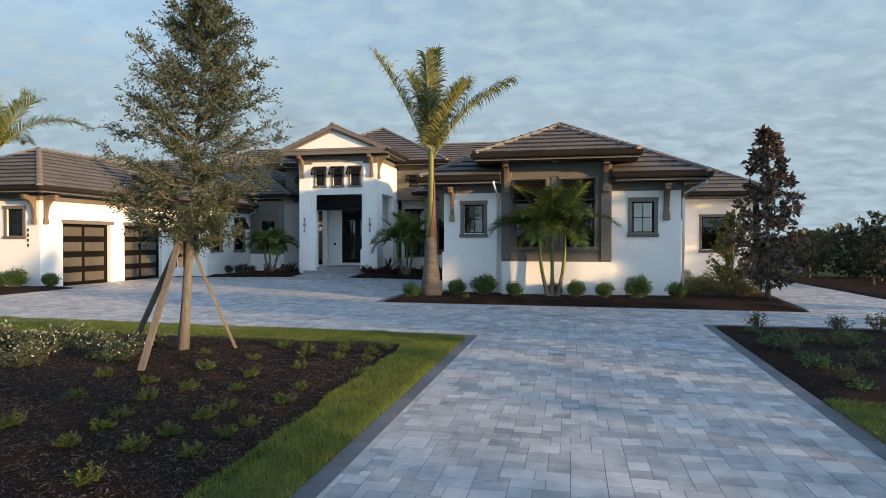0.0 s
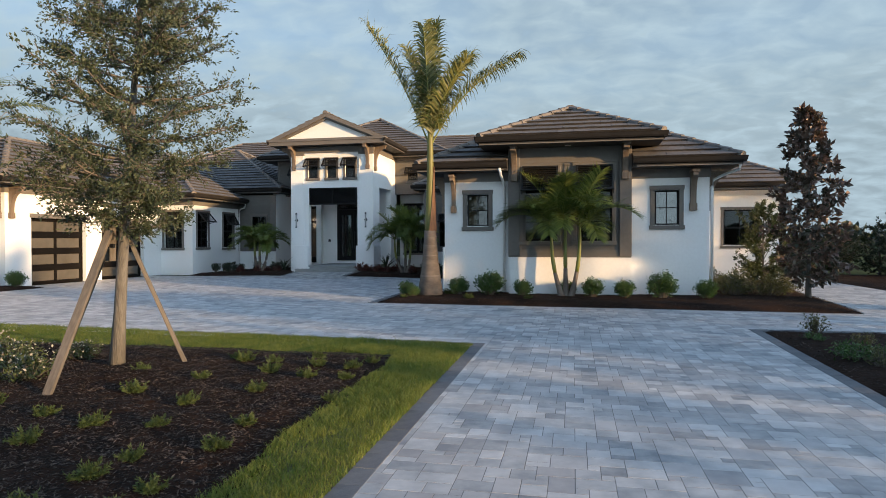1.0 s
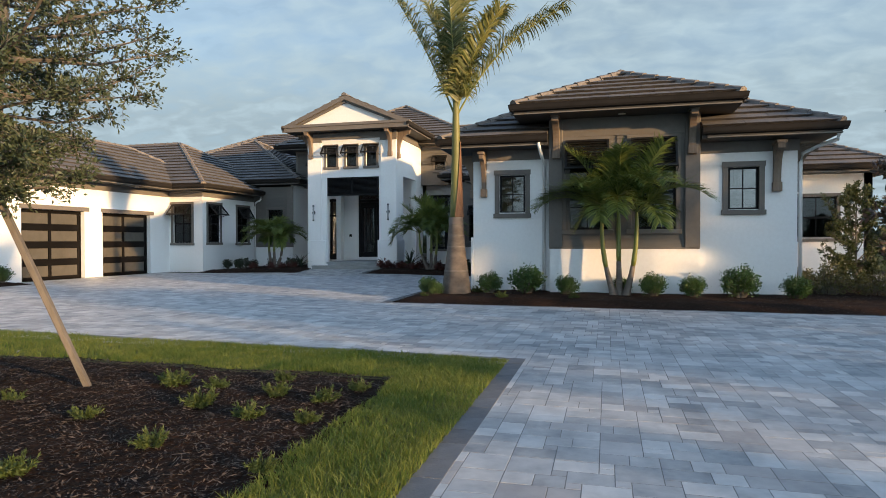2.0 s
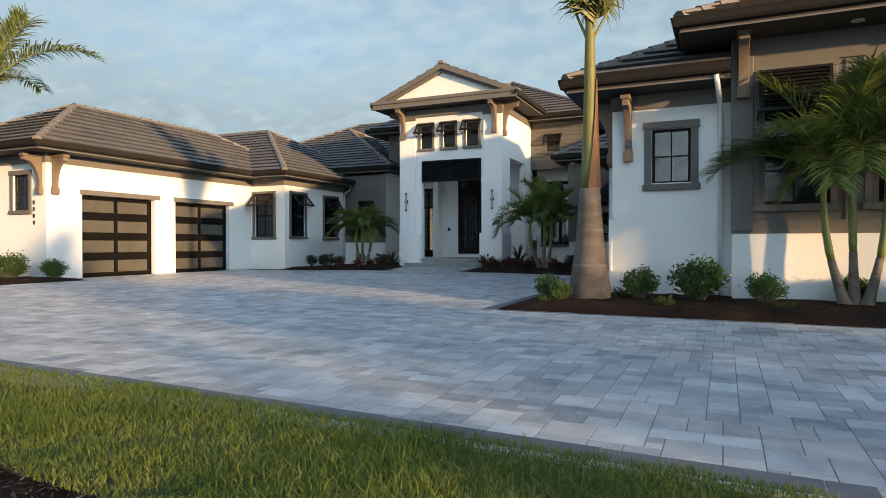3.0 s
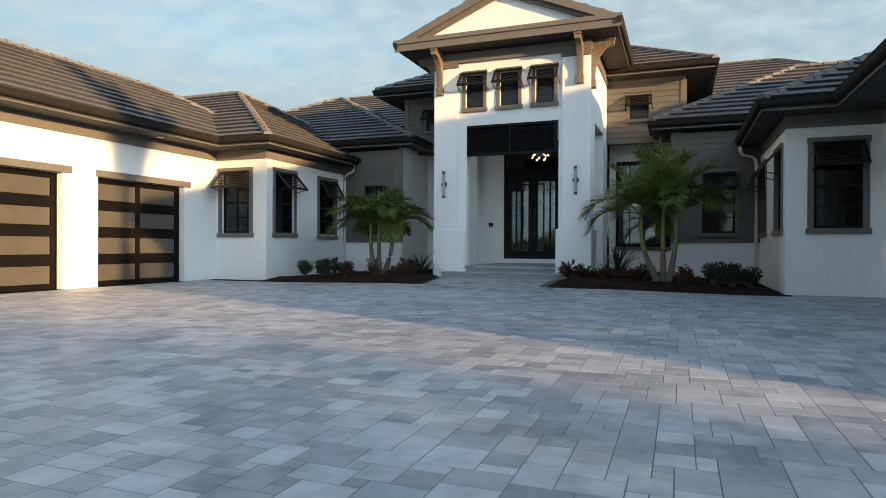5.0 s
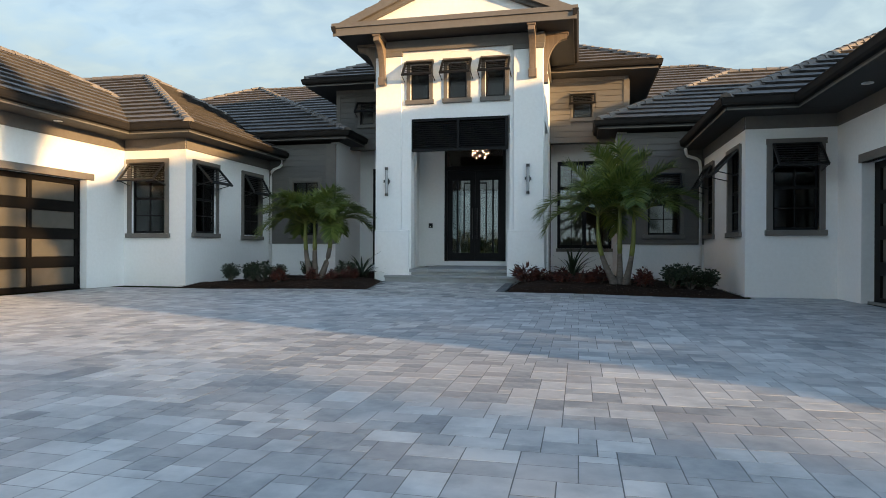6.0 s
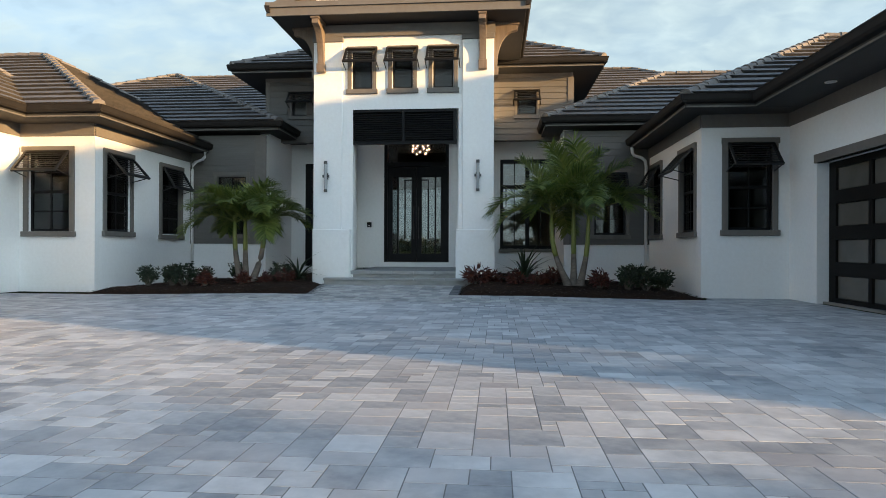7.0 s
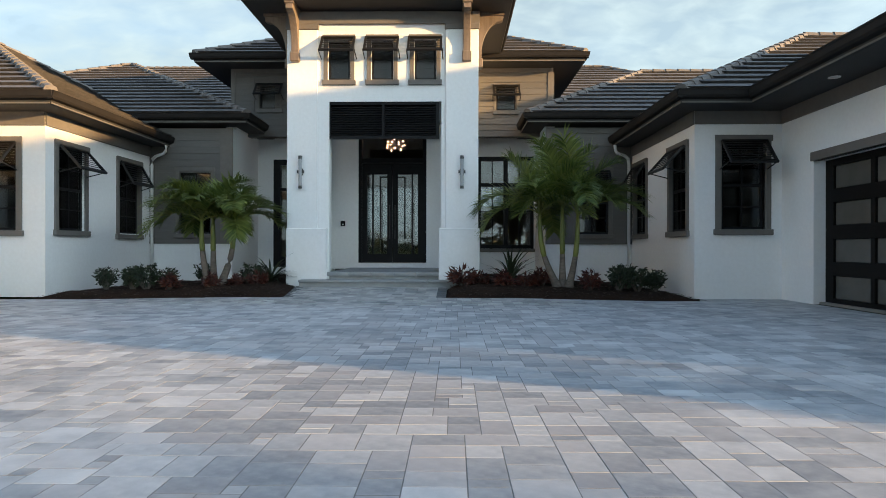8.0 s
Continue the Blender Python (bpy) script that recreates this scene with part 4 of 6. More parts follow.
def paved(x, y):
    """Whether a place belongs to the driveway and court."""
    if y < 12.17:
        return -2.40 < x < drive_right(y) + 0.10 and y > -14
    if y < 14.83:
        return -27 < x < drive_right(y) + (0.1 if y < 14.7 else 20)
    if y < 18.0 + (-0.12 - x * 0.033 if x < 5.2 else 0):
        return (-27 if y < 15.2 else -18.65) < x < 16
    if x > 5.2:
        return 5.25 + (y - 18) * 0.10 < x < 8.6 and y < 36
    if x > -5.94:
        return x < -4.35 and 21.3 < y < 28.8
    if y < 20.95:
        return x > -18.65
    if y < 28.3:
        return x > -19.98
    return -13.55 - (y - 28.3) * 0.12 < x < -10.76 and y < 30.1


driveway = tagged(new("driveway"), "blended grey concrete pavers laid in a random ashlar pattern", "driveway", kind="structure")
CELL, GX, GY0 = 0.086, -27.0, -14.0
nx, ny = int(43.2 / CELL), int(50.0 / CELL)
taken = np.zeros((nx, ny), bool)
for i in range(nx):
    for j in range(ny):
        taken[i, j] = not paved(GX + (i + 0.5) * CELL, GY0 + (j + 0.5) * CELL)
rng = random.Random(4)
pieces = []
SIZES = [((2, 2), 0.24), ((3, 2), 0.36), ((2, 3), 0.14), ((3, 3), 0.16), ((2, 1), 0.10)]
for j in range(ny):
    for i in range(nx):
        if taken[i, j]:
            continue
        order = sorted(SIZES, key=lambda s: rng.random() ** (1 / s[1]), reverse=True)
        for (w, h), _ in order + [((1, 1), 0)]:
            if i + w <= nx and j + h <= ny and not taken[i : i + w, j : j + h].any():
                break
        taken[i : i + w, j : j + h] = True
        pieces.append((GX + i * CELL, GY0 + j * CELL, w * CELL, h * CELL))


def paver_box(x, y, w, h, z=0.0, lift=0.0):
    e, b = 0.0028, 0.0006
    out = []
    for d, zz in ((e, -0.05), (e, -b), (e + b, lift)):
        out += [(x + d, y + d, z + zz), (x + w - d, y + d, z + zz), (x + w - d, y + h - d, z + zz), (x + d, y + h - d, z + zz)]
    return out


PAVER_FACES = [(0, 1, 5, 4), (1, 2, 6, 5), (2, 3, 7, 6), (3, 0, 4, 7), (4, 5, 9, 8), (5, 6, 10, 9), (6, 7, 11, 10), (7, 4, 8, 11), (8, 9, 10, 11)]
verts, faces, beds, bed_faces, single, shared = [], [], [], [], 0, {}
for x, y, w, h in pieces:
    z = rise(x + w / 2, y + h / 2)
    base = len(beds)
    beds += [(x, y, z - 0.0013), (x + w, y, z - 0.0013), (x + w, y + h, z - 0.0013), (x, y + h, z - 0.0013)]
    bed_faces.append((base, base + 1, base + 2, base + 3))
    if -12.2 < x < -9.4 and 19.3 < y < 24.3 and single < 300:
        key = (round(w, 3), round(h, 3))
        if key not in shared:
            s = Shape()
            s.add(paver_box(0, 0, w, h), PAVER_FACES)
            shared[key] = s.data("paver", PAVER_ONE)
        part("paver", shared[key], PAVER_ONE, driveway, m=pose(x, y, z + rng.uniform(0.0, 0.0008), rng.uniform(-0.06, 0.06), rng.uniform(-0.06, 0.06)))
        single += 1
    else:
        base = len(verts)
        verts += paver_box(x, y, w, h, z, rng.uniform(-0.0007, 0.0007))
        faces += [tuple(base + k for k in q) for q in PAVER_FACES]
soup("pavers", np.array(verts), np.array(faces), PAVER, driveway)["kind"] = "stuff"
soup("sand_bed", np.array(beds), np.array(bed_faces), SAND, driveway)


def border(points, width=0.18, name="border", z=0.0):
    """A row of charcoal border stones along a line, to its left."""
    thing = tagged(new(name), "row of charcoal concrete border pavers beside a planting bed", "edging", kind="structure")
    for (x0, y0), (x1, y1) in zip(points, points[1:]):
        d = math.hypot(x1 - x0, y1 - y0)
        n = max(1, round(d / 0.30))
        turn = math.degrees(math.atan2(y1 - y0, x1 - x0))
        s = Shape()
        s.add(paver_box(0, 0, d / n, width), PAVER_FACES)
        mesh = s.data("border_stone", BORDER)
        for i in range(n):
            x, y = x0 + (x1 - x0) * i / n, y0 + (y1 - y0) * i / n
            part("border_stone", mesh, BORDER, thing, m=pose(x, y, 0.004 + rise(x, y) + rng.uniform(-0.002, 0.002), 0, 0, turn))
    return thing


border([(-2.28, -8.0), (-2.28, 12.34)])
border([(-2.46, 12.34), (-20.0, 13.2)])
border([(2.08, 14.75), (drive_right(-4), -4.0)])
border([(14.0, 14.95), (2.08, 14.75)])
border([(-5.93, 18.0), (-5.93, 21.3)], 0.18)
border([(-6.11, 17.98), (5.1, 17.62)], 0.07)
border([(-10.86, 28.32), (-10.86, 31.0)][::-1], 0.18)
border([(-13.46, 28.32), (-13.86, 31.4)], 0.18)

# ---- planting beds and lawn ----
noise_at = lambda x, y, s=1.0: noise.noise(Vector((x * s, y * s, 3.7)))


OAK_X, OAK_Y = -6.46, 9.52


def heap(x, y):
    """Mulch heaped round the foot of the oak."""
    return 0.04 * math.exp(-((x - OAK_X) ** 2 + (y - OAK_Y) ** 2) / 0.8)


def bed_sheet(name, inside, x0, x1, y0, y1, height, label, step=0.12, material=SOIL, bumps=0.035):
    """A mounded sheet of mulch over the places that inside(x, y) accepts (a value that grows inwards from 0)."""
    nx_, ny_ = int((x1 - x0) / step) + 1, int((y1 - y0) / step) + 1
    idx, v, f = {}, [], []
    val = {}
    for i in range(nx_ + 1):
        for j in range(ny_ + 1):
            val[i, j] = inside(x0 + i * step, y0 + j * step)

    def vert(i, j):
        if (i, j) not in idx:
            x, y = x0 + i * step, y0 + j * step
            k = val[i, j]
            z = rise(x, y) - 0.03 + (height + 0.03) * min(1.0, max(0.0, k / 0.45)) ** 0.6 if k > 0 else rise(x, y) - 0.05
            if k > 0.1:
                z += heap(x, y) + bumps * (noise_at(x, y, 2.2) * 0.6 + noise_at(x, y, 9.0) * 0.5)
            idx[i, j] = len(v)
            v.append((x, y, z))
        return idx[i, j]

    for i in range(nx_):
        for j in range(ny_):
            if max(val[i, j], val[i + 1, j], val[i, j + 1], val[i + 1, j + 1]) > 0:
                f.append((vert(i, j), vert(i + 1, j), vert(i + 1, j + 1), vert(i, j + 1)))
    ob = soup(name, np.array(v), np.array(f), material, smooth=True)
    return tagged(ob, label, "planting bed" if material is SOIL else "lawn", kind="structure")


def chips(bed, inside, x0, x1, y0, y1, count, seed, height, size=1.0):
    """Shreds of bark lying over a bed."""
    r = np.random.RandomState(seed)
    xy = np.stack([r.uniform(x0, x1, count), r.uniform(y0, y1, count)], 1)
    keep = np.array([inside(x, y) > 0.03 for x, y in xy])
    xy = xy[keep]
    n = len(xy)
    z = np.array([heap(x, y) + rise(x, y) + height * min(1, max(0, inside(x, y) / 0.45)) ** 0.6 + 0.035 * (noise_at(x, y, 2.2) * 0.6 + noise_at(x, y, 9.0) * 0.5) for x, y in xy]) + r.uniform(0.0, 0.012, n)
    a, l, w, tilt = r.uniform(0, math.tau, n), r.uniform(0.008, 0.034, n) * size, r.uniform(0.002, 0.0065, n) * size, r.uniform(-0.35, 0.35, n)
    d = np.stack([np.cos(a), np.sin(a), tilt], 1) * l[:, None]
    s = np.stack([-np.sin(a), np.cos(a), r.uniform(-0.5, 0.5, n)], 1) * w[:, None]
    c = np.stack([xy[:, 0], xy[:, 1], z], 1)
    v = np.stack([c - d, c + s, c + d, c - s], 1).reshape(-1, 3)
    soup("bark_chips", v, np.arange(4 * n).reshape(-1, 4), CHIP, bed)["kind"] = "stuff"


def left_bed(x, y):
    edge_n = 11.13 + 0.01 * (x + 5) + 0.10 * noise_at(x, 0.0, 1.3)
    edge_e = -3.05 - 0.035 * (y - 5) + 0.08 * noise_at(0.0, y, 1.5)
    return min(edge_n - y, edge_e - x, y + 9, x + 24)


def right_bed(x, y):
    return min(14.72 + 0.0 * x - y, x - drive_right(y) - 0.19, y - 8.2 - 0.1 * noise_at(x, 0, 1.2), 13 - x)


def east_bed(x, y):
    if EW0 - 0.02 < x < EW1 + 0.02 and y > EY + 0.1:
        return -1
    return min(y - (17.88 - x * 0.032), x + 5.93, 5.2 + (y - 18) * 0.10 - x, 28.8 - y, 21.2 - y if x < EW0 else 9)


def west_bed(x, y):
    return min(-18.67 - x, 20.93 - y, y - 15.25, x + 27)


def tower_bed_w(x, y):
    return min(x - WX, -13.66 - (y - 28.3) * 0.12 - x, y - 28.33 - 0.08 * noise_at(x, 0, 1.5), BY - y)


def tower_bed_e(x, y):
    return min(EX - x, x + 10.68, y - 28.36 - 0.08 * noise_at(x, 0, 1.5), BY - y)


def far_bed(x, y):
    return min(x - 8.62, 17 - x, y - 18.0, 34 - y)


for fn, box_, high, n, seed in ((left_bed, (-24, -3, -9, 11.5), 0.03, 40000, 1), (right_bed, (1.4, 13.2, 8, 14.9), 0.03, 14000, 2), (east_bed, (-6, 7.2, 17.6, 29), 0.11, 34000, 3),
                                (west_bed, (-27, -18.5, 15, 21), 0.08, 3000, 4), (tower_bed_w, (-18.5, -13.4, 28.2, 35.2), 0.10, 9000, 5), (tower_bed_e, (-10.8, -5.9, 28.2, 35.2), 0.10, 9000, 6),
                                (far_bed, (8.5, 17.1, 17.9, 34.1), 0.05, 2500, 7)):
    b = bed_sheet("mulch_bed", fn, *box_, high, "planting bed of dark shredded bark mulch")
    chips(b, fn, *box_, n, seed, high, 1.0 if n > 20000 else 1.3)


near_bed = lambda x, y: left_bed(x, y)
chips(b, near_bed, -9.0, -3.0, 3.4, 11.3, 125000, 8, 0.03, 1.0)


def lawn_left(x, y):
    return max(-1.0, min(12.15 + 0.049 * (-2.46 - x) - y, -2.46 - x, x + 30, y + 12, max(0.05 - left_bed(x, y), -1)))


def lawn_right(x, y):
    return min(x - drive_right(y) - 0.19, 8.35 - y, y + 8, 14 - x)


def grass(lawn, inside, x0, x1, y0, y1, count, seed, tall=1.0):
    r = np.random.RandomState(seed)
    xy = np.stack([r.uniform(x0, x1, count), r.uniform(y0, y1, count)], 1)
    xy = xy[np.array([inside(x, y) > -0.02 for x, y in xy])]
    n = len(xy)
    clump = np.array([0.75 + 0.5 * noise_at(x, y, 1.1) + 0.35 * noise_at(x, y, 5.0) for x, y in xy])
    h = r.uniform(0.034, 0.076, n) * np.clip(clump, 0.35, 1.4) * tall
    a, lean, turn = r.uniform(0, math.tau, n), r.uniform(0.2, 1.3, n), r.uniform(0, math.tau, n)
    p = np.stack([xy[:, 0], xy[:, 1], np.full(n, 0.012)], 1)
    w = np.stack([np.cos(turn), np.sin(turn), 0 * h], 1) * r.uniform(0.0018, 0.0036, n)[:, None]
    tip = np.stack([np.cos(a) * lean * h, np.sin(a) * lean * h, h], 1)
    knee = np.stack([np.cos(a) * lean * h * 0.3, np.sin(a) * lean * h * 0.3, h * 0.62], 1)
    v = np.stack([p - w, p + w, p + knee + w * 0.7, p + knee - w * 0.7, p + tip + w * 0.1, p + tip - w * 0.1], 1).reshape(-1, 3)
    b = (6 * np.arange(n))[:, None]
    soup("grass_blades", v, np.concatenate([b + [0, 1, 2, 3], b + [3, 2, 4, 5]]), BLADE, lawn)["kind"] = "stuff"


lawn = bed_sheet("lawn", lawn_left, -30, -2.3, -12, 13.5, 0.012, "strip of green turf with dry yellow patches", 0.15, TURF, 0.006)
grass(lawn, lawn_left, -6.5, -2.4, 3.5, 12.4, 240000, 11)
grass(lawn, lawn_left, -16.0, -6.5, 9.5, 12.8, 110000, 12, 1.1)
lawn2 = bed_sheet("lawn", lawn_right, 1.2, 14, -8, 8.6, 0.02, "strip of green turf with dry yellow patches", 0.15, TURF, 0.02)
grass(lawn2, lawn_right, 1.6, 4.5, 3.0, 8.5, 50000, 13)


# ---- small fittings ----
for x in (-13.815, -10.37):
    lamp = tagged(new("wall_lamp"), "slim dark steel wall lamp on a white pilaster", "wall lamp", "porch lamps")
    part("back_plate", Shape().box(x - 0.045, TY - 0.075, 2.5, x + 0.045, TY - 0.056, 2.64), SCONCE, lamp)
    part("bracket_bar", Shape().box(x - 0.075, TY - 0.13, 2.54, x + 0.075, TY - 0.075, 2.60), SCONCE, lamp, bevel=0.004)
    part("tube", Shape().tube([(x, TY - 0.13, 2.27), (x, TY - 0.13, 2.84)], [0.036, 0.036], 14), surface("frosted_tube_glass", (0.30, 0.31, 0.32), (0.36, 0.37, 0.38), 0.25, 4, 1, 0), lamp, "pale frosted glass tube")
    part("end_cap", Shape().tube([(x, TY - 0.13, 2.84), (x, TY - 0.13, 2.91)], [0.04, 0.04], 14), SCONCE, lamp)
    part("end_cap", Shape().tube([(x, TY - 0.13, 2.21), (x, TY - 0.13, 2.27)], [0.04, 0.04], 14), SCONCE, lamp)
keypad = tagged(new("door_keypad"), "small black keypad on the white entry wall", "keypad")
part("case", Shape().box(-13.55, DY - 0.03, 1.53, -13.43, DY - 0.002, 1.67), BLACK, keypad, bevel=0.006)
part("button", Shape().box(-13.51, DY - 0.036, 1.56, -13.47, DY - 0.031, 1.585), PIPE, keypad)

chandelier = tagged(new("chandelier"), "burst chandelier of small lit globes in the hall", "chandelier")
cc = Vector((-12.2, 34.75, 3.88))
part("rod", Shape().tube([cc, cc + Vector((0, 0, 0.86))], [0.012, 0.012], 6), BLACK, chandelier)
part("core", Shape().tube([cc + Vector((0, 0, -0.04)), cc + Vector((0, 0, 0.04))], [0.045, 0.045], 8), BLACK, chandelier)
BULB = glow("warm_bulb", (1.0, 0.52, 0.30), 9.0)
for i in range(16):
    zz, aa = -0.85 + 1.6 * i / 15, i * 2.4
    d = Vector((math.cos(aa) * math.sqrt(1 - zz * zz), math.sin(aa) * math.sqrt(1 - zz * zz), zz * 0.7))
    part("arm", Shape().tube([cc, cc + d * 0.24], [0.006, 0.006], 4), BLACK, chandelier)
    bm = bmesh.new()
    bmesh.ops.create_icosphere(bm, subdivisions=2, radius=0.019)
    mesh = bpy.data.meshes.new("bulb")
    bm.to_mesh(mesh), bm.free()
    mesh.materials.append(BULB)
    part("bulb", mesh, BULB, chandelier, m=Matrix.Translation(cc + d * 0.26))

for x, y, z in ((-4.85, 26.5, 3.518), (-19.68, 26.5, 3.53), (-1.1, 19.92, 4.14), (-12.1, 31.9, 4.25)):
    ring = part("soffit_light", Shape().tube([(x, y, z - 0.012), (x, y, z - 0.002)], [0.085, 0.085], 20), PIPE, house, "round white recessed soffit light", smooth=False)
    part("lens", Shape().tube([(x, y, z - 0.016), (x, y, z - 0.013)], [0.06, 0.06], 20), surface("soffit_lens", (0.5, 0.5, 0.48), (0.6, 0.6, 0.58), 0.3, 5, 1, 0), ring)


def downspout(points):
    part("downspout", Shape().tube(points, [0.04] * len(points), 8), PIPE, house, "white downspout bending in from the gutter", smooth=True)


downspout([(-17.78, 32.62, 3.52), (-17.80, 32.62, 3.38), (-17.86, 32.64, 3.32), (-18.1, 32.74, 3.27), (-18.2, 32.78, 3.20), (-18.23, 32.80, 3.05), (-18.23, 32.80, 0.15)])
downspout([(-6.54, 32.62, 3.52), (-6.52, 32.62, 3.38), (-6.48, 32.64, 3.32), (-6.26, 32.74, 3.27), (-6.17, 32.78, 3.20), (-6.14, 32.80, 3.05), (-6.14, 32.80, 0.15)])
downspout([(-2.95, 19.92, 3.58), (-2.92, 20.0, 3.40), (-2.90, 20.4, 3.25), (-2.88, 20.52, 3.1), (-2.88, 20.52, 0.12)])
downspout([(3.22, 20.0, 3.52), (3.20, 20.02, 3.40), (2.9, 20.4, 3.30), (2.70, 20.56, 3.20), (2.67, 20.62, 3.0), (2.67, 20.62, 0.15)])

# ---- plants ----
BARK = surface("grey_oak_bark", (0.075, 0.069, 0.062), (0.175, 0.163, 0.147), 0.9, 14, 2, 0.8, 30, stretch=(2, 2, 0.5))
TWIG = surface("grey_twig", (0.09, 0.075, 0.062), (0.16, 0.14, 0.12), 0.9, 10, 2, 0.3, 30)
OAK_LEAF = leafy("oak_leaf", (0.034, 0.053, 0.026), (0.100, 0.124, 0.066), 0.3)
MAG_LEAF = leafy("magnolia_leaf", (0.036, 0.042, 0.024), (0.20, 0.125, 0.10), 0.15, 0.35)
HEDGE_LEAF = leafy("shrub_leaf", (0.030, 0.074, 0.017), (0.098, 0.172, 0.045), 0.3, 0.4)
MID_LEAF = leafy("bed_shrub_leaf", (0.026, 0.045, 0.015), (0.08, 0.10, 0.032), 0.25, 0.45)
DARK_LEAF = leafy("dark_shrub_leaf", (0.011, 0.021, 0.011), (0.036, 0.054, 0.022), 0.15, 0.6)
RED_LEAF = leafy("croton_leaf", (0.040, 0.012, 0.012), (0.15, 0.040, 0.022), 0.2, 0.4)
OLIVE_LEAF = leafy("olive_shrub_leaf", (0.045, 0.055, 0.018), (0.16, 0.155, 0.055), 0.25)
TUFT_LEAF = leafy("groundcover_leaf", (0.040, 0.066, 0.017), (0.125, 0.160, 0.042), 0.35)
FLOWER = leafy("pale_flower", (0.26, 0.25, 0.21), (0.50, 0.48, 0.41), 0.3)
FROND = leafy("palm_leaflet", (0.056, 0.098, 0.019), (0.24, 0.28, 0.070), 0.35, 0.45)
# lighter copy of FROND: sunlight on the garage palm is put into its colour
LIT_FROND = leafy("lit_palm_leaflet", (0.09, 0.13, 0.028), (0.30, 0.31, 0.09), 0.4, 0.45)
# golden copy for the tall palm, with sunlight mixed into the leaf colour
SUNLIT_FROND = leafy("sunlit_palm_leaflet", (0.080, 0.108, 0.026), (0.29, 0.275, 0.095), 0.4, 0.45)
RACHIS = surface("yellow_green_rachis", (0.13, 0.15, 0.03), (0.24, 0.24, 0.06), 0.5, 8, 2, 0.05, 30)
SHAFT = surface("olive_crownshaft", (0.088, 0.092, 0.024), (0.21, 0.195, 0.050), 0.55, 9, 1.6, 0.15, 20, stretch=(3, 3, 0.35))
GREEN_SHAFT = surface("green_crownshaft", (0.115, 0.145, 0.030), (0.235, 0.24, 0.055), 0.42, 6, 1.6, 0.05, 20, stretch=(2, 2, 0.6))
SHEATH = surface("dry_brown_sheath", (0.075, 0.038, 0.022), (0.20, 0.105, 0.058), 0.75, 9, 2, 0.3, 30, stretch=(3, 3, 0.5))
PALM_TRUNK = surface("grey_palm_trunk", (0.105, 0.085, 0.07), (0.22, 0.18, 0.15), 0.85, 12, 1.5, 0.4, 40, stretch=(1, 1, 3))
STAKE = surface("weathered_stake_wood", (0.085, 0.072, 0.060), (0.18, 0.155, 0.13), 0.85, 10, 1.5, 0.4, 30, stretch=(3, 3, 0.6), per_piece=0.3)


def leaves(name, p, d, length, width, r, material, parent, label=""):
    """Many leaves: each a pointed blade from p along d, with a slight fold."""
    n = len(p)
    d = d / np.linalg.norm(d, axis=1, keepdims=True)
    s = np.cross(d, r.normal(size=(n, 3)))
    s /= np.linalg.norm(s, axis=1, keepdims=True)
    l, w = length * r.uniform(0.7, 1.3, n)[:, None], width * r.uniform(0.7, 1.25, n)[:, None]
    up = np.cross(s, d) * l * r.uniform(-0.12, 0.12, n)[:, None]
    v = np.stack([p, p + d * l * 0.45 + s * w / 2 + up, p + d * l, p + d * l * 0.45 - s * w / 2 + up], 1).reshape(-1, 3)
    ob = soup(name, v, np.arange(4 * n).reshape(-1, 4), material, parent, label)
    ob["kind"] = "stuff"
    return ob


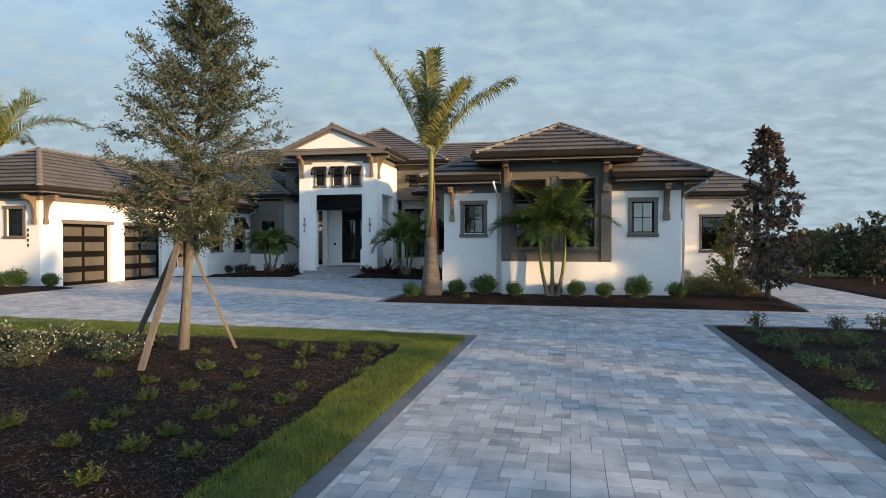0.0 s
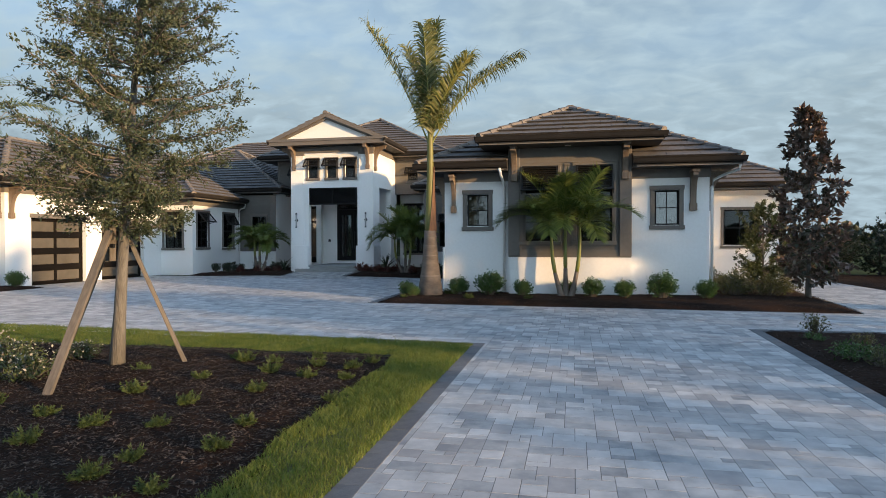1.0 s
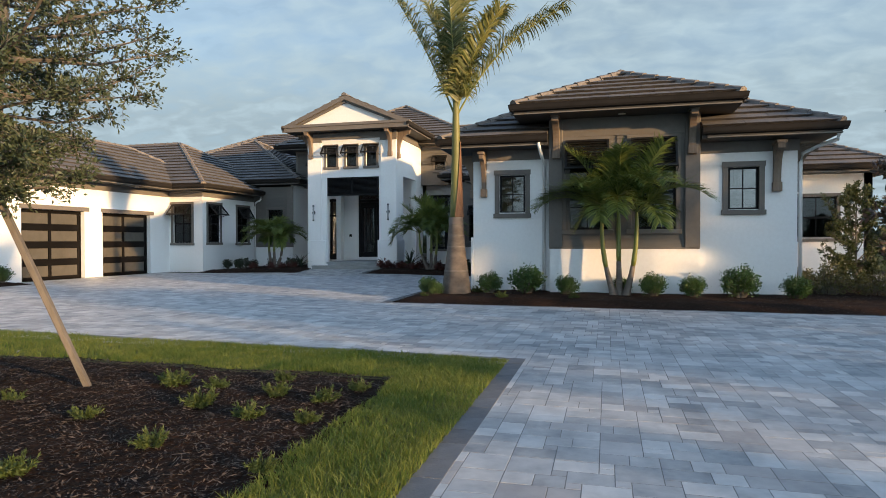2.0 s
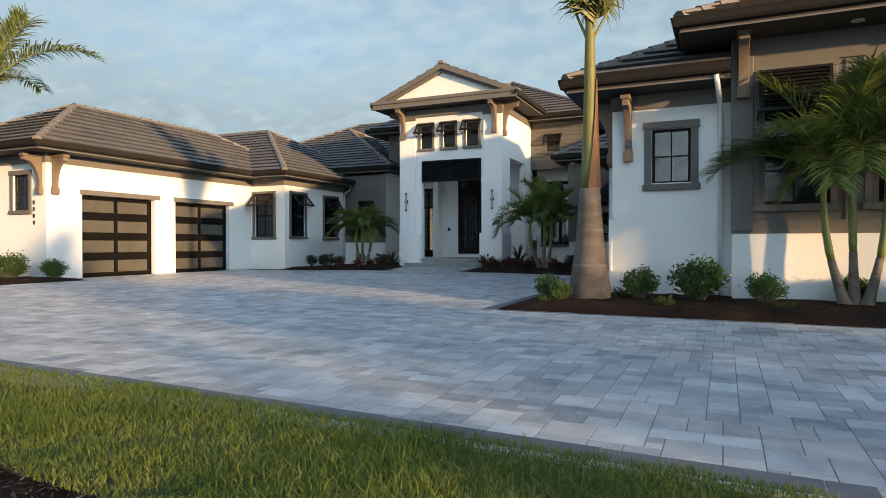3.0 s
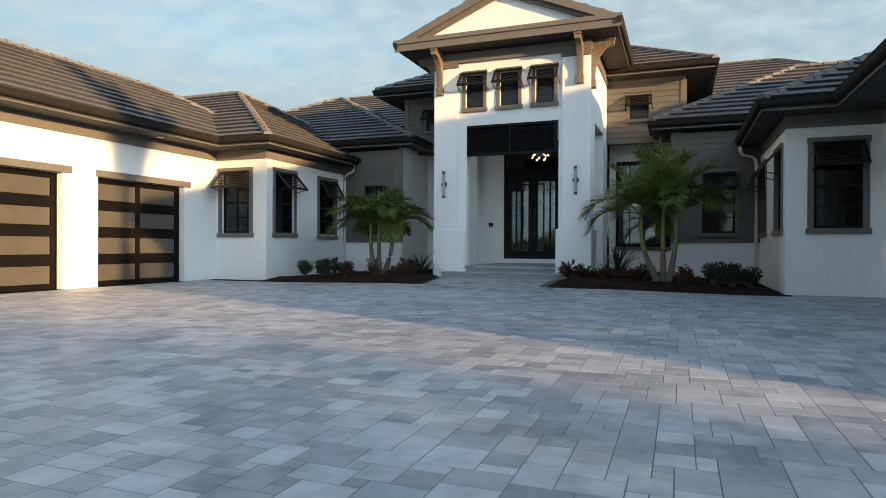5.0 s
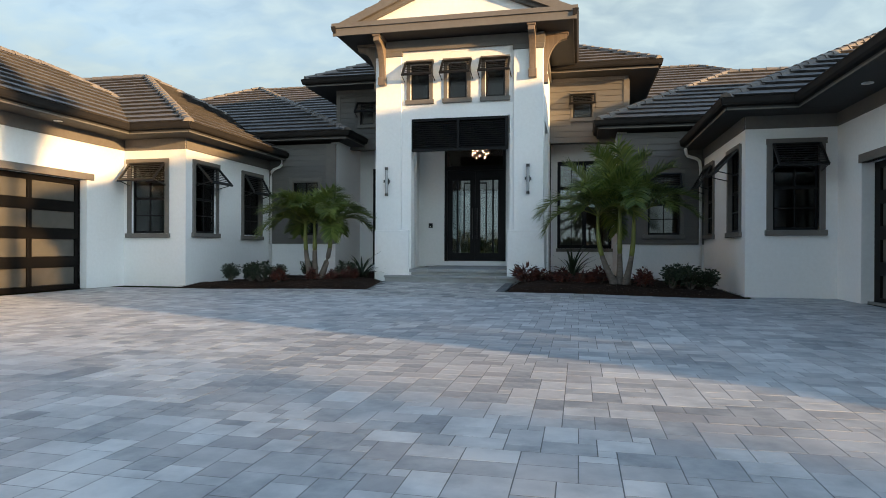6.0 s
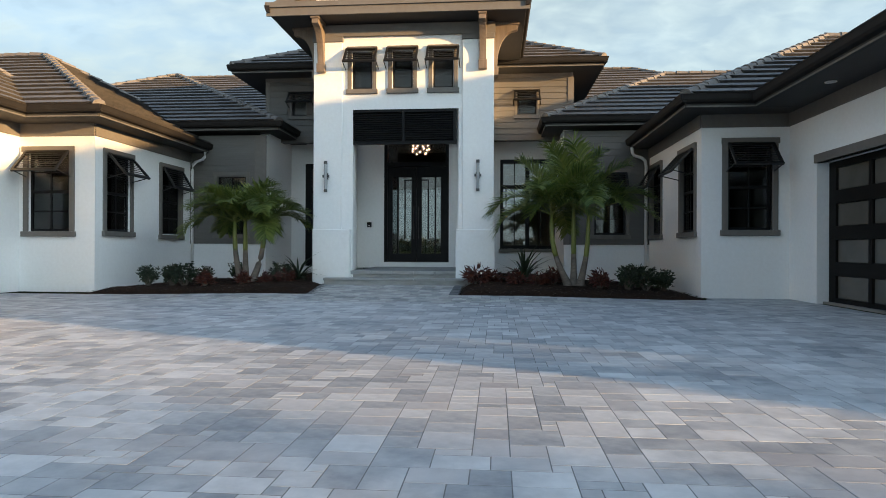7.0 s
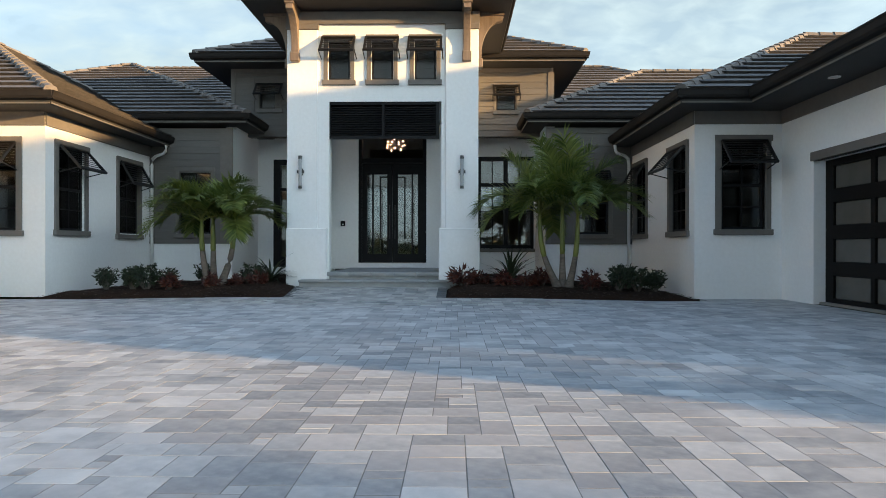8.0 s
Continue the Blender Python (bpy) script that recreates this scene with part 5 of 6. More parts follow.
def broad_tree(x, y, z, height, clear, reach, label, category, seed, leaf_mat, leaf, limbs=60, twigs=16, per_twig=14, lift=(25, 55), trunk_r=0.07, lean=0.0, bark=BARK, name="tree", group=""):
    """A tapered trunk with limbs and twigs out to reach(share of crown height), and leaves along the twigs."""
    r = np.random.RandomState(seed)
    tree = tagged(new(name), label, category, group)
    tree.matrix_basis = pose(x, y, z)
    k = np.linspace(0, 1, 9)
    wob = np.cumsum(r.normal(0, 0.012 * height / 5, (9, 2)), 0)
    wob[:, 0] += lean * k
    trunk = [(wob[i, 0], wob[i, 1], height * 0.97 * k[i] - (0.05 if i == 0 else 0)) for i in range(9)]
    part("trunk", Shape().tube(trunk, [trunk_r * (1.25 if i == 0 else 1) * (1 - 0.88 * k[i]) + 0.006 for i in range(9)], 10), bark, tree, smooth=True)
    br, P, D = Shape(), [], []
    for i in range(limbs):
        f = (i + r.uniform(0, 1)) / limbs
        zc = clear + (height - clear) * f * 0.97
        out = reach(f) * r.uniform(0.62, 1.08)
        az, el = i * 2.39996 + r.normal(0, 0.3), radians(r.uniform(*lift)) * (0.55 + 0.6 * f)
        z0 = max(clear * 0.85, zc - out * math.tan(el) * 0.75)
        kk = z0 / (height * 0.97)
        b0 = np.array([np.interp(kk, k, wob[:, 0]), np.interp(kk, k, wob[:, 1]), z0])
        tip = np.array([math.cos(az) * out, math.sin(az) * out, z0 + out * math.tan(el)]) + [b0[0], b0[1], 0]
        tip[2] = min(tip[2], height)
        mid_ = (b0 + tip) / 2 + [0, 0, -0.06 * out] + r.normal(0, 0.05, 3)
        rad = 0.006 + 0.011 * out
        br.tube([b0, mid_, tip], [rad, rad * 0.65, 0.003], 5, False)
        for _ in range(twigs):
            t = r.uniform(0.25, 1.0)
            q = (1 - t) ** 2 * b0 + 2 * t * (1 - t) * mid_ + t * t * tip
            way = r.normal(0, 1, 3) * [1, 1, 0.7] + (tip - b0) / out * 0.8 + [0, 0, 0.15]
            way /= np.linalg.norm(way)
            ln = r.uniform(0.12, 0.34) * (0.6 + 0.25 * out) * (height / 5.3) ** 0.5
            br.tube([q, q + way * ln], [0.004, 0.0015], 3, False)
            m = per_twig
            u = r.uniform(0.15, 1.05, m)[:, None]
            P.append(q + way * ln * u + r.normal(0, 0.02, (m, 3)))
            D.append(way + r.normal(0, 0.75, (m, 3)))
    part("branch_work", br, TWIG, tree)
    leaves("crown", np.concatenate(P), np.concatenate(D), leaf[0], leaf[1], r, leaf_mat, tree, category + " leaves")
    return tree


def oak_reach(f):
    return float(np.interp(f, [0, 0.10, 0.25, 0.45, 0.70, 0.88, 1], [0.60, 1.0, 1.28, 1.33, 1.0, 0.60, 0.22]))


broad_tree(OAK_X, OAK_Y, 0.03, 5.5, 1.72, oak_reach, "young staked live oak with small grey-green leaves", "tree", 21, OAK_LEAF, (0.046, 0.021), 104, 32, 17, (8, 32), 0.075, lean=0.42)
oak_top = Vector((OAK_X, OAK_Y, 1.62))
for k, (x, y) in enumerate(((-7.85, 10.15), (-6.13, 8.10), (-5.76, 9.94))):
    stake = tagged(new("tree_stake"), "weathered wooden stake propping the young oak", "stake", "stakes round the oak")
    foot, head = Vector((x, y, -0.05)), oak_top + Vector(((x - OAK_X) * 0.10, (y - OAK_Y) * 0.10, 0.08 * k))
    d = head - foot
    turn = d.to_track_quat("Z", "Y").to_matrix().to_4x4()
    part("timber", Shape().box(-0.045, -0.022, 0, 0.045, 0.022, d.length), STAKE, stake, m=Matrix.Translation(foot) @ turn, bevel=0.004)
strap = tagged(new("tree_strap"), "dark strap and battens tied round the oak trunk", "strap")
part("band", Shape().tube([(OAK_X, OAK_Y, 1.50), (OAK_X, OAK_Y, 1.55)], [0.125, 0.125], 14), BLACK, strap)
for i in range(4):
    a = i * math.pi / 2 + 0.4
    part("batten", Shape().box(-0.035, -0.018, 0, 0.035, 0.018, 0.42), STAKE, strap, m=pose(OAK_X + 0.10 * math.cos(a), OAK_Y + 0.10 * math.sin(a), 1.34, 0, 0, math.degrees(a) + 90))


def magnolia_reach(f):
    return float(np.interp(f, [0, 0.08, 0.3, 0.55, 0.8, 1], [0.5, 0.92, 1.03, 0.8, 0.45, 0.12]))


broad_tree(4.95, 20.4, 0.08, 4.95, 0.5, magnolia_reach, "dark glossy-leaved magnolia with brown leaf backs", "tree", 31, MAG_LEAF, (0.17, 0.095), 60, 10, 7, (12, 40), 0.06)


def round_reach(f):
    return float(np.interp(f, [0, 0.2, 0.5, 0.8, 1], [0.5, 0.95, 1.0, 0.75, 0.2]))


broad_tree(4.75, 23.6, 0.05, 2.7, 0.15, lambda f: 0.85 * round_reach(f), "olive-green bushy shrub beside the magnolia", "shrub", 32, MID_LEAF, (0.07, 0.034), 50, 18, 16, (25, 65), 0.03, name="shrub")

# small trees along the east side of the plot
grove = [(10.9, 28.0), (12.3, 30.6), (10.2, 32.6), (13.6, 34.0), (12.2, 37.5), (15.8, 38.0), (15.2, 31.5)]
first = broad_tree(*grove[0], 0.0, 2.9, 0.5, lambda f: 1.35 * round_reach(f), "low spreading dark green tree in a mulch bed", "tree", 41, DARK_LEAF, (0.11, 0.05), 46, 12, 11, (20, 60), 0.06, group="trees along the plot")
for i, (x, y) in enumerate(grove[1:]):
    s = (0.8, 0.72, 0.9, 0.82, 0.76, 0.88)[i]
    copy_thing(first, pose(x, y, 0, 0, 0, 70 * i + 30)).scale = (s, s, s * (1.0 + 0.1 * (i % 3)))


# unseen copies of the low tree, added to the east and stretched for shade
for x, y, wide, high in ((14.2, -9.0, 1.1, 1.1), (15.7, -6.8, 1.2, 1.2), (15.2, -4.2, 1.05, 1.05), (14.7, -1.9, 1.15, 1.15), (14.2, 1.55, 0.55, 0.80), (15.7, 3.4, 0.70, 0.62), (15.2, 6.0, 1.05, 2.1),
                         (14.7, 6.6, 0.95, 2.25), (14.2, 7.9, 1.1, 1.42), (15.7, 8.5, 0.8, 1.22), (15.2, 9.8, 1.1, 0.98), (14.7, 11.75, 0.60, 1.95), (14.4, 12.1, 0.36, 1.5), (14.4, 12.82, 0.19, 1.95), (14.6, 12.86, 0.19, 1.9), (14.4, 12.98, 0.17, 1.9), (14.9, 12.68, 0.18, 1.95), (15.1, 12.72, 0.17, 1.9), (15.2, 4.19, 0.36, 1.2), (14.7, 8.75, 0.28, 1.4)):
    copy_thing(first, pose(x, y, 0, 0, 0, 51 * y)).scale = (wide, wide, high)
# two more unseen copies, added to shade the east block wall
copy_thing(first, pose(14.5, 24.2, 0, 0, 0, 200)).scale = (1.2, 1.2, 1.75)
copy_thing(first, pose(14.8, 25.6, 0, 0, 0, 310)).scale = (1.2, 1.2, 1.7)
# low unseen copies, added to keep sun off the near drive
for y, wide, high in ((-2.9, 0.95, 0.78), (-0.3, 0.95, 0.78), (2.2, 0.62, 0.98)):
    copy_thing(first, pose(15.9, y, 0, 0, 0, 90 * y)).scale = (wide, wide, high)
for i, (x, y, s) in enumerate(((12.2, 33.5, 0.9), (14.0, 32.2, 1.0), (11.2, 35.6, 0.85), (15.3, 35.5, 1.05), (9.9, 38.0, 0.8), (17.2, 33.6, 1.1), (12.6, 41.0, 0.95))):
    copy_thing(first, pose(x, y, -0.3, 0, 0, 63 * i)).scale = (s, s, s)
first.scale = (0.8, 0.8, 0.78)
# unseen taller tree, added to shade the bay above its base
broad_tree(18.3, 12.2, 0.0, 6.1, 4.1, lambda f: 1.0 * round_reach(f), "unseen taller dark green tree added to shade the east front", "tree", 42, DARK_LEAF, (0.12, 0.06), 28, 14, 11, (10, 50), 0.12)


# denser unseen tree, added to shade the wall right of the bay
broad_tree(17.4, 14.45, 0.0, 6.2, 1.5, lambda f: 1.25 * round_reach(f), "unseen taller dark green tree added to shade the east front", "tree", 43, DARK_LEAF, (0.12, 0.06), 110, 20, 14, (10, 50), 0.11)


def frond(p, az, el, length, droop, r, leaflet=0.42, pairs=46, plume=0.3, hang=0.35, width=0.028, mat_=None, parent=None, start=0.16):
    """One feather frond: a bowed rachis with two rows of leaflets."""
    p, n = np.array(p, float), 14
    path, pos = [p.copy()], p.copy()
    heads = []
    for i in range(n):
        t = (i + 0.5) / n
        e = radians(el - droop * t ** 1.25)
        d = np.array([math.cos(az) * math.cos(e), math.sin(az) * math.cos(e), math.sin(e)])
        pos = pos + d * length / n
        path.append(pos.copy()), heads.append(d)
    heads.append(heads[-1])
    path, heads = np.array(path), np.array(heads)
    rib = Shape().tube([tuple(q) for q in path], [0.020 * (1 - 0.85 * i / n) * (length / 2.4) ** 0.5 for i in range(n + 1)], 6, False)
    ob = part("frond", rib, RACHIS, parent, smooth=True)
    t = np.repeat(np.linspace(start, 0.99, pairs), 2)
    t = np.clip(t + r.uniform(-0.006, 0.006, len(t)), 0, 1)
    sgn = np.tile([1.0, -1.0], pairs)
    base = np.stack([np.interp(t * n, range(n + 1), path[:, k]) for k in range(3)], 1)
    fwd = np.stack([np.interp(t * n, range(n + 1), heads[:, k]) for k in range(3)], 1)
    side = np.cross(fwd, [0, 0, 1.0])
    side /= np.linalg.norm(side, axis=1, keepdims=True) + 1e-9
    up = np.cross(side, fwd)
    ln = leaflet * np.sin(np.clip(0.22 + 0.80 * (1 - np.abs(t - 0.42) * 1.25), 0, 1) * math.pi / 2) * r.uniform(0.85, 1.15, len(t))
    roll = r.normal(0, plume, len(t))
    out = side * (sgn * np.cos(roll))[:, None] + up * (np.abs(np.sin(roll)) * 0.6 + 0.18)[:, None] + fwd * (0.45 + 0.5 * t)[:, None]
    out /= np.linalg.norm(out, axis=1, keepdims=True)
    m1 = base + out * (ln * 0.5)[:, None]
    out2 = out + np.array([0, 0, -1.0]) * (hang * r.uniform(0.6, 1.6, len(t)))[:, None]
    out2 /= np.linalg.norm(out2, axis=1, keepdims=True)
    m2 = m1 + out2 * (ln * 0.3)[:, None]
    out3 = out2 + np.array([0, 0, -1.0]) * (hang * 1.1)
    out3 /= np.linalg.norm(out3, axis=1, keepdims=True)
    tip = m2 + out3 * (ln * 0.28)[:, None]
    w = np.cross(out, up)
    w /= np.linalg.norm(w, axis=1, keepdims=True) + 1e-9
    w = w * (width / 2) * r.uniform(0.8, 1.2, len(t))[:, None]
    v = np.stack([base - w * 0.6, base + w * 0.6, m1 + w, m1 - w, m2 + w * 0.7, m2 - w * 0.7, tip + w * 0.12, tip - w * 0.12], 1).reshape(-1, 3)
    b = (8 * np.arange(len(t)))[:, None]
    soup("leaf_blade", v, np.concatenate([b + [0, 1, 2, 3], b + [3, 2, 4, 5], b + [5, 4, 6, 7]]), mat_ or FROND, ob)["kind"] = "stuff"
    return ob


# the tall palm with a swollen base by the bay
r = np.random.RandomState(51)
palm = tagged(new("palm_tree"), "tall palm with swollen ringed grey base and yellow-green crownshaft", "palm")
px, py = -4.80, 19.50
prof = [(0.02, 0.325), (0.10, 0.335), (0.25, 0.328), (0.45, 0.300), (0.65, 0.268), (0.9, 0.236), (1.15, 0.210), (1.4, 0.192), (1.62, 0.175), (1.86, 0.158)]
part("trunk", Shape().tube([(px, py, z) for z, _ in prof], [q for _, q in prof], 28), surface("smooth_palm_base", (0.090, 0.070, 0.055), (0.185, 0.145, 0.115), 0.8, 5, 1.6, 0.15, 30, stretch=(1, 1, 1.8)), palm, smooth=True)
for z in (0.62, 1.18, 1.44, 1.70):
    q = float(np.interp(z, [a for a, _ in prof], [b for _, b in prof]))
    part("leaf_scar", Shape().tube([(px, py, z - 0.022), (px, py, z), (px, py, z + 0.022)], [q, q + 0.006, q - 0.003], 28, False), surface("pale_leaf_scar", (0.135, 0.11, 0.09), (0.215, 0.18, 0.15), 0.85, 10, 2, 0.2, 40), palm, smooth=True)
prof = [(1.84, 0.146), (2.1, 0.138), (2.6, 0.120), (3.1, 0.104), (3.6, 0.092), (4.0, 0.084), (4.4, 0.074), (4.75, 0.055)]
part("crownshaft", Shape().tube([(px, py, z) for z, _ in prof], [q for _, q in prof], 18), SHAFT, palm, "yellow-green crownshaft", smooth=True)
sh = Shape()
for i in range(9):
    t = i / 8
    z, a0 = 1.86 + 1.75 * t, -0.55 + 0.5 * t
    q = float(np.interp(z, [a for a, _ in prof], [b for _, b in prof])) + 0.012
    for j in range(6):
        a = a0 + (j / 5 - 0.5) * (1.9 - 1.2 * t)
        sh.v.append((px + math.cos(a) * q * (1.0 + 0.12 * (j in (0, 5))), py + math.sin(a) * q * (1.0 + 0.12 * (j in (0, 5))), z))
sh.f = [(i * 6 + j, i * 6 + j + 1, (i + 1) * 6 + j + 1, (i + 1) * 6 + j) for i in range(8) for j in range(5)]
part("dry_sheath", sh, SHEATH, palm, "dry brown leaf sheath peeling from the shaft", smooth=True)
hub = (px, py, 4.15)
for az, el, ln, droop in ((176, 68, 4.0, 14), (80, 86, 3.5, 6), (6, 63, 3.5, 42), (265, 84, 3.2, 10), (30, 78, 2.9, 34), (150, 80, 3.0, 18), (330, 76, 2.6, 40)):
    frond(hub, radians(az), el, ln, droop, r, 0.68, 130, 0.95, 0.75, 0.036, SUNLIT_FROND, palm, 0.14)


def slender_palm(x, y, z, stems, seed, size, label, leaf_mat=FROND, group="clustering palms", tiers=((3, 72, 86, 35, 75), (4, 52, 68, 85, 120), (3, 30, 48, 75, 110)), dense=76):
    """A clump of slender ringed stems, green crownshafts above, and tiers of arching fronds (count, lowest and highest rise, least and most droop)."""
    r = np.random.RandomState(seed)
    clump = tagged(new("palm_tree"), label, "palm", group)
    for bx, by, tx, ty, grey, top in stems:
        b0, b1 = Vector((x + bx, y + by, z)), Vector((x + tx, y + ty, z + top))

        def along(t):
            """The stem leans out low down and straightens towards its top."""
            q = b0.lerp(b1, t)
            out = (b1 - b0) * 0.35 * math.sin(min(1.0, t) * math.pi)
            return q + Vector((out.x, out.y, 0))

        k = grey / top
        ks = [0, 0.05, 0.12, 0.25, 0.4, 0.55, 0.7, 0.85, 1.0]
        part("trunk", Shape().tube([along(k * t) - Vector((0, 0, 0.08 if t == 0 else 0)) for t in ks], [0.11, 0.098, 0.085, 0.074, 0.068, 0.063, 0.059, 0.055, 0.053], 12), PALM_TRUNK, clump, smooth=True)
        part("crownshaft", Shape().tube([along(k + (1 - k) * t) for t in (0, 0.1, 0.35, 0.7, 1.0)], [0.048, 0.055, 0.050, 0.042, 0.026], 12), GREEN_SHAFT, clump, smooth=True)
        a0 = r.uniform(0, 6.28)
        for n, low, high, slack, most in tiers:
            for i in range(n):
                az = a0 + i * 6.283 / n + r.normal(0, 0.16)
                el = r.uniform(low, high)
                ln = size * r.uniform(0.85, 1.12) * (1.0 if low > 45 else 0.92)
                frond(tuple(along(1.0 - 0.06 * r.rand())), az, el, ln, r.uniform(slack, most), r, 0.40 * size / 1.5 + 0.03, dense, 0.6, 0.26, 0.026, leaf_mat, clump, 0.20)
            a0 += 0.9
    return clump


slender_palm(-1.15, 19.75, 0.1, [(-0.12, 0.0, -0.38, 0.05, 0.62, 1.85), (0.0, 0.06, -0.02, 0.12, 0.75, 2.05), (0.14, 0.0, 0.36, -0.05, 0.66, 1.9)], 61, 1.62, "three-stemmed palm with green arching fronds before the bay")
slender_palm(-15.55, 29.9, 0.18, [(-0.08, 0.0, -0.22, 0.0, 0.7, 1.35), (0.02, 0.05, -0.02, 0.1, 0.7, 1.4), (0.18, 0.0, 0.46, -0.05, 0.75, 1.3)], 62, 1.3, "three-stemmed palm with dense green fronds in a mulch bed", tiers=((3, 70, 82, 75, 105), (4, 50, 64, 90, 120), (3, 28, 44, 90, 125)))
slender_palm(-8.35, 29.7, 0.18, [(-0.1, 0.0, -0.45, 0.0, 0.6, 1.5), (0.02, 0.05, 0.02, 0.1, 0.65, 1.65), (0.14, 0.0, 0.30, -0.05, 0.6, 1.5)], 63, 1.5, "three-stemmed palm with dark green fronds by the porch")
garage_palm = slender_palm(-20.5, 19.2, 0.05, [(0, 0, 0.0, 0.0, 3.2, 4.75)], 64, 2.7, "single tall palm with long fronds by the garage", LIT_FROND, tiers=((3, 74, 86, 20, 50),), dense=90)
r = np.random.RandomState(66)
frond((-20.5, 19.2, 4.75), radians(32), 74, 2.5, 22, r, 0.62, 95, 0.6, 0.4, 0.03, LIT_FROND, garage_palm)
for az, el, droop in ((110, 55, 80), (150, 62, 70), (200, 50, 90), (245, 60, 80), (290, 52, 95)):
    frond((-20.5, 19.2, 4.75), radians(az), el, 2.6, droop, r, 0.55, 90, 0.6, 0.45, 0.03, LIT_FROND, garage_palm)
frond((-20.5, 19.2, 4.75), radians(28), 58, 3.5, 84, r, 0.62, 105, 0.6, 0.5, 0.03, LIT_FROND, garage_palm)


def shrub(x, y, z, wide, high, seed, material, label, leaf=(0.07, 0.03), stems=26, per=26, flat=1.0, name="shrub", group="shrubs"):
    """A low shrub: many short stems thick with leaves."""
    r = np.random.RandomState(seed)
    thing = tagged(new(name), label, "shrub", group)
    thing.matrix_basis = pose(x, y, z)
    st, P, D = Shape(), [], []
    for _ in range(stems):
        a, u = r.uniform(0, 6.283), r.uniform(0, 1) ** 0.6
        tip = np.array([math.cos(a) * wide * u, math.sin(a) * wide * u, high * (1 - 0.55 * u * u) * r.uniform(0.75, 1.1)])
        b0 = np.array([math.cos(a) * wide * 0.15, math.sin(a) * wide * 0.15, -0.03])
        st.tube([b0, (b0 + tip) / 2 + [0, 0, 0.08 * high], tip], [0.008, 0.005, 0.002], 4, False)
        t = r.uniform(0.35, 1.03, per)[:, None]
        P.append(b0 * (1 - t) + tip * t + [0, 0, 0.05 * high] + r.normal(0, 0.03 * wide / 0.3, (per, 3)))
        D.append(r.normal(0, 0.8, (per, 3)) + [math.cos(a) * 0.7, math.sin(a) * 0.7, 0.35 * flat])
    part("stem", st, TWIG, thing)
    leaves("foliage", np.concatenate(P), np.concatenate(D), leaf[0], leaf[1], r, material, thing)
    return thing


def repeat(proto, places):
    for i, (x, y, z, s) in enumerate(places):
        copy_thing(proto, pose(x, y, z, 0, 0, 77 * i + 20)).scale = (s, s, s * (0.94 + 0.12 * ((i * 7) % 5) / 4))


p = shrub(-4.05, 19.72, 0.1, 0.30, 0.46, 71, HEDGE_LEAF, "round bright green shrub in a front mulch bed", (0.052, 0.024), 62, 42, group="front bed shrubs")
repeat(p, [(-3.2, 19.7, 0.1, 1.4), (-2.3, 19.6, 0.1, 0.9), (-0.45, 19.6, 0.1, 0.98), (0.36, 19.55, 0.1, 0.98), (1.28, 19.65, 0.1, 1.32), (2.33, 19.6, 0.1, 1.05), (-5.45, 19.45, 0.06, 0.85), (-5.16, 19.05, 0.08, 0.6), (-19.3, 20.35, 0.05, 1.15), (-20.4, 19.9, 0.05, 1.4), (-21.0, 19.75, 0.05, 1.25), (-1.1, 20.12, 0.1, 0.8)])
p = shrub(3.3, 21.0, 0.05, 0.55, 0.62, 72, OLIVE_LEAF, "olive-yellow spreading shrub by the house wall", (0.06, 0.028), 44, 30, group="side shrubs")
repeat(p, [(4.2, 20.9, 0.05, 1.0), (3.7, 22.3, 0.05, 1.1), (4.9, 22.0, 0.05, 0.9), (3.4, 24.0, 0.05, 1.0)])
p = shrub(-17.4, 29.25, 0.15, 0.24, 0.40, 73, DARK_LEAF, "dark green glossy shrub in a mulch bed", (0.075, 0.034), 28, 22, group="court bed shrubs")
repeat(p, [(-16.95, 29.4, 0.15, 1.1), (-16.6, 29.25, 0.15, 1.15), (-16.25, 29.45, 0.15, 0.9), (-14.75, 30.0, 0.18, 1.1), (-7.3, 29.35, 0.15, 1.1), (-6.95, 29.3, 0.14, 1.1), (-6.6, 29.35, 0.12, 1.0), (-15.9, 30.4, 0.18, 1.0), (-7.0, 29.9, 0.16, 1.15)])
p = shrub(-16.1, 29.15, 0.16, 0.17, 0.26, 74, RED_LEAF, "small croton with red-brown leaves in a mulch bed", (0.11, 0.034), 20, 14, group="crotons")
repeat(p, [(-15.35, 29.3, 0.18, 1.0), (-14.55, 29.7, 0.18, 1.0), (-14.9, 29.5, 0.18, 0.8), (-10.35, 29.75, 0.18, 1.45), (-9.55, 29.6, 0.18, 1.1), (-9.1, 29.5, 0.18, 1.0), (-8.75, 29.9, 0.18, 1.2), (-7.85, 29.35, 0.16, 1.15), (-10.0, 30.0, 0.18, 1.0)])


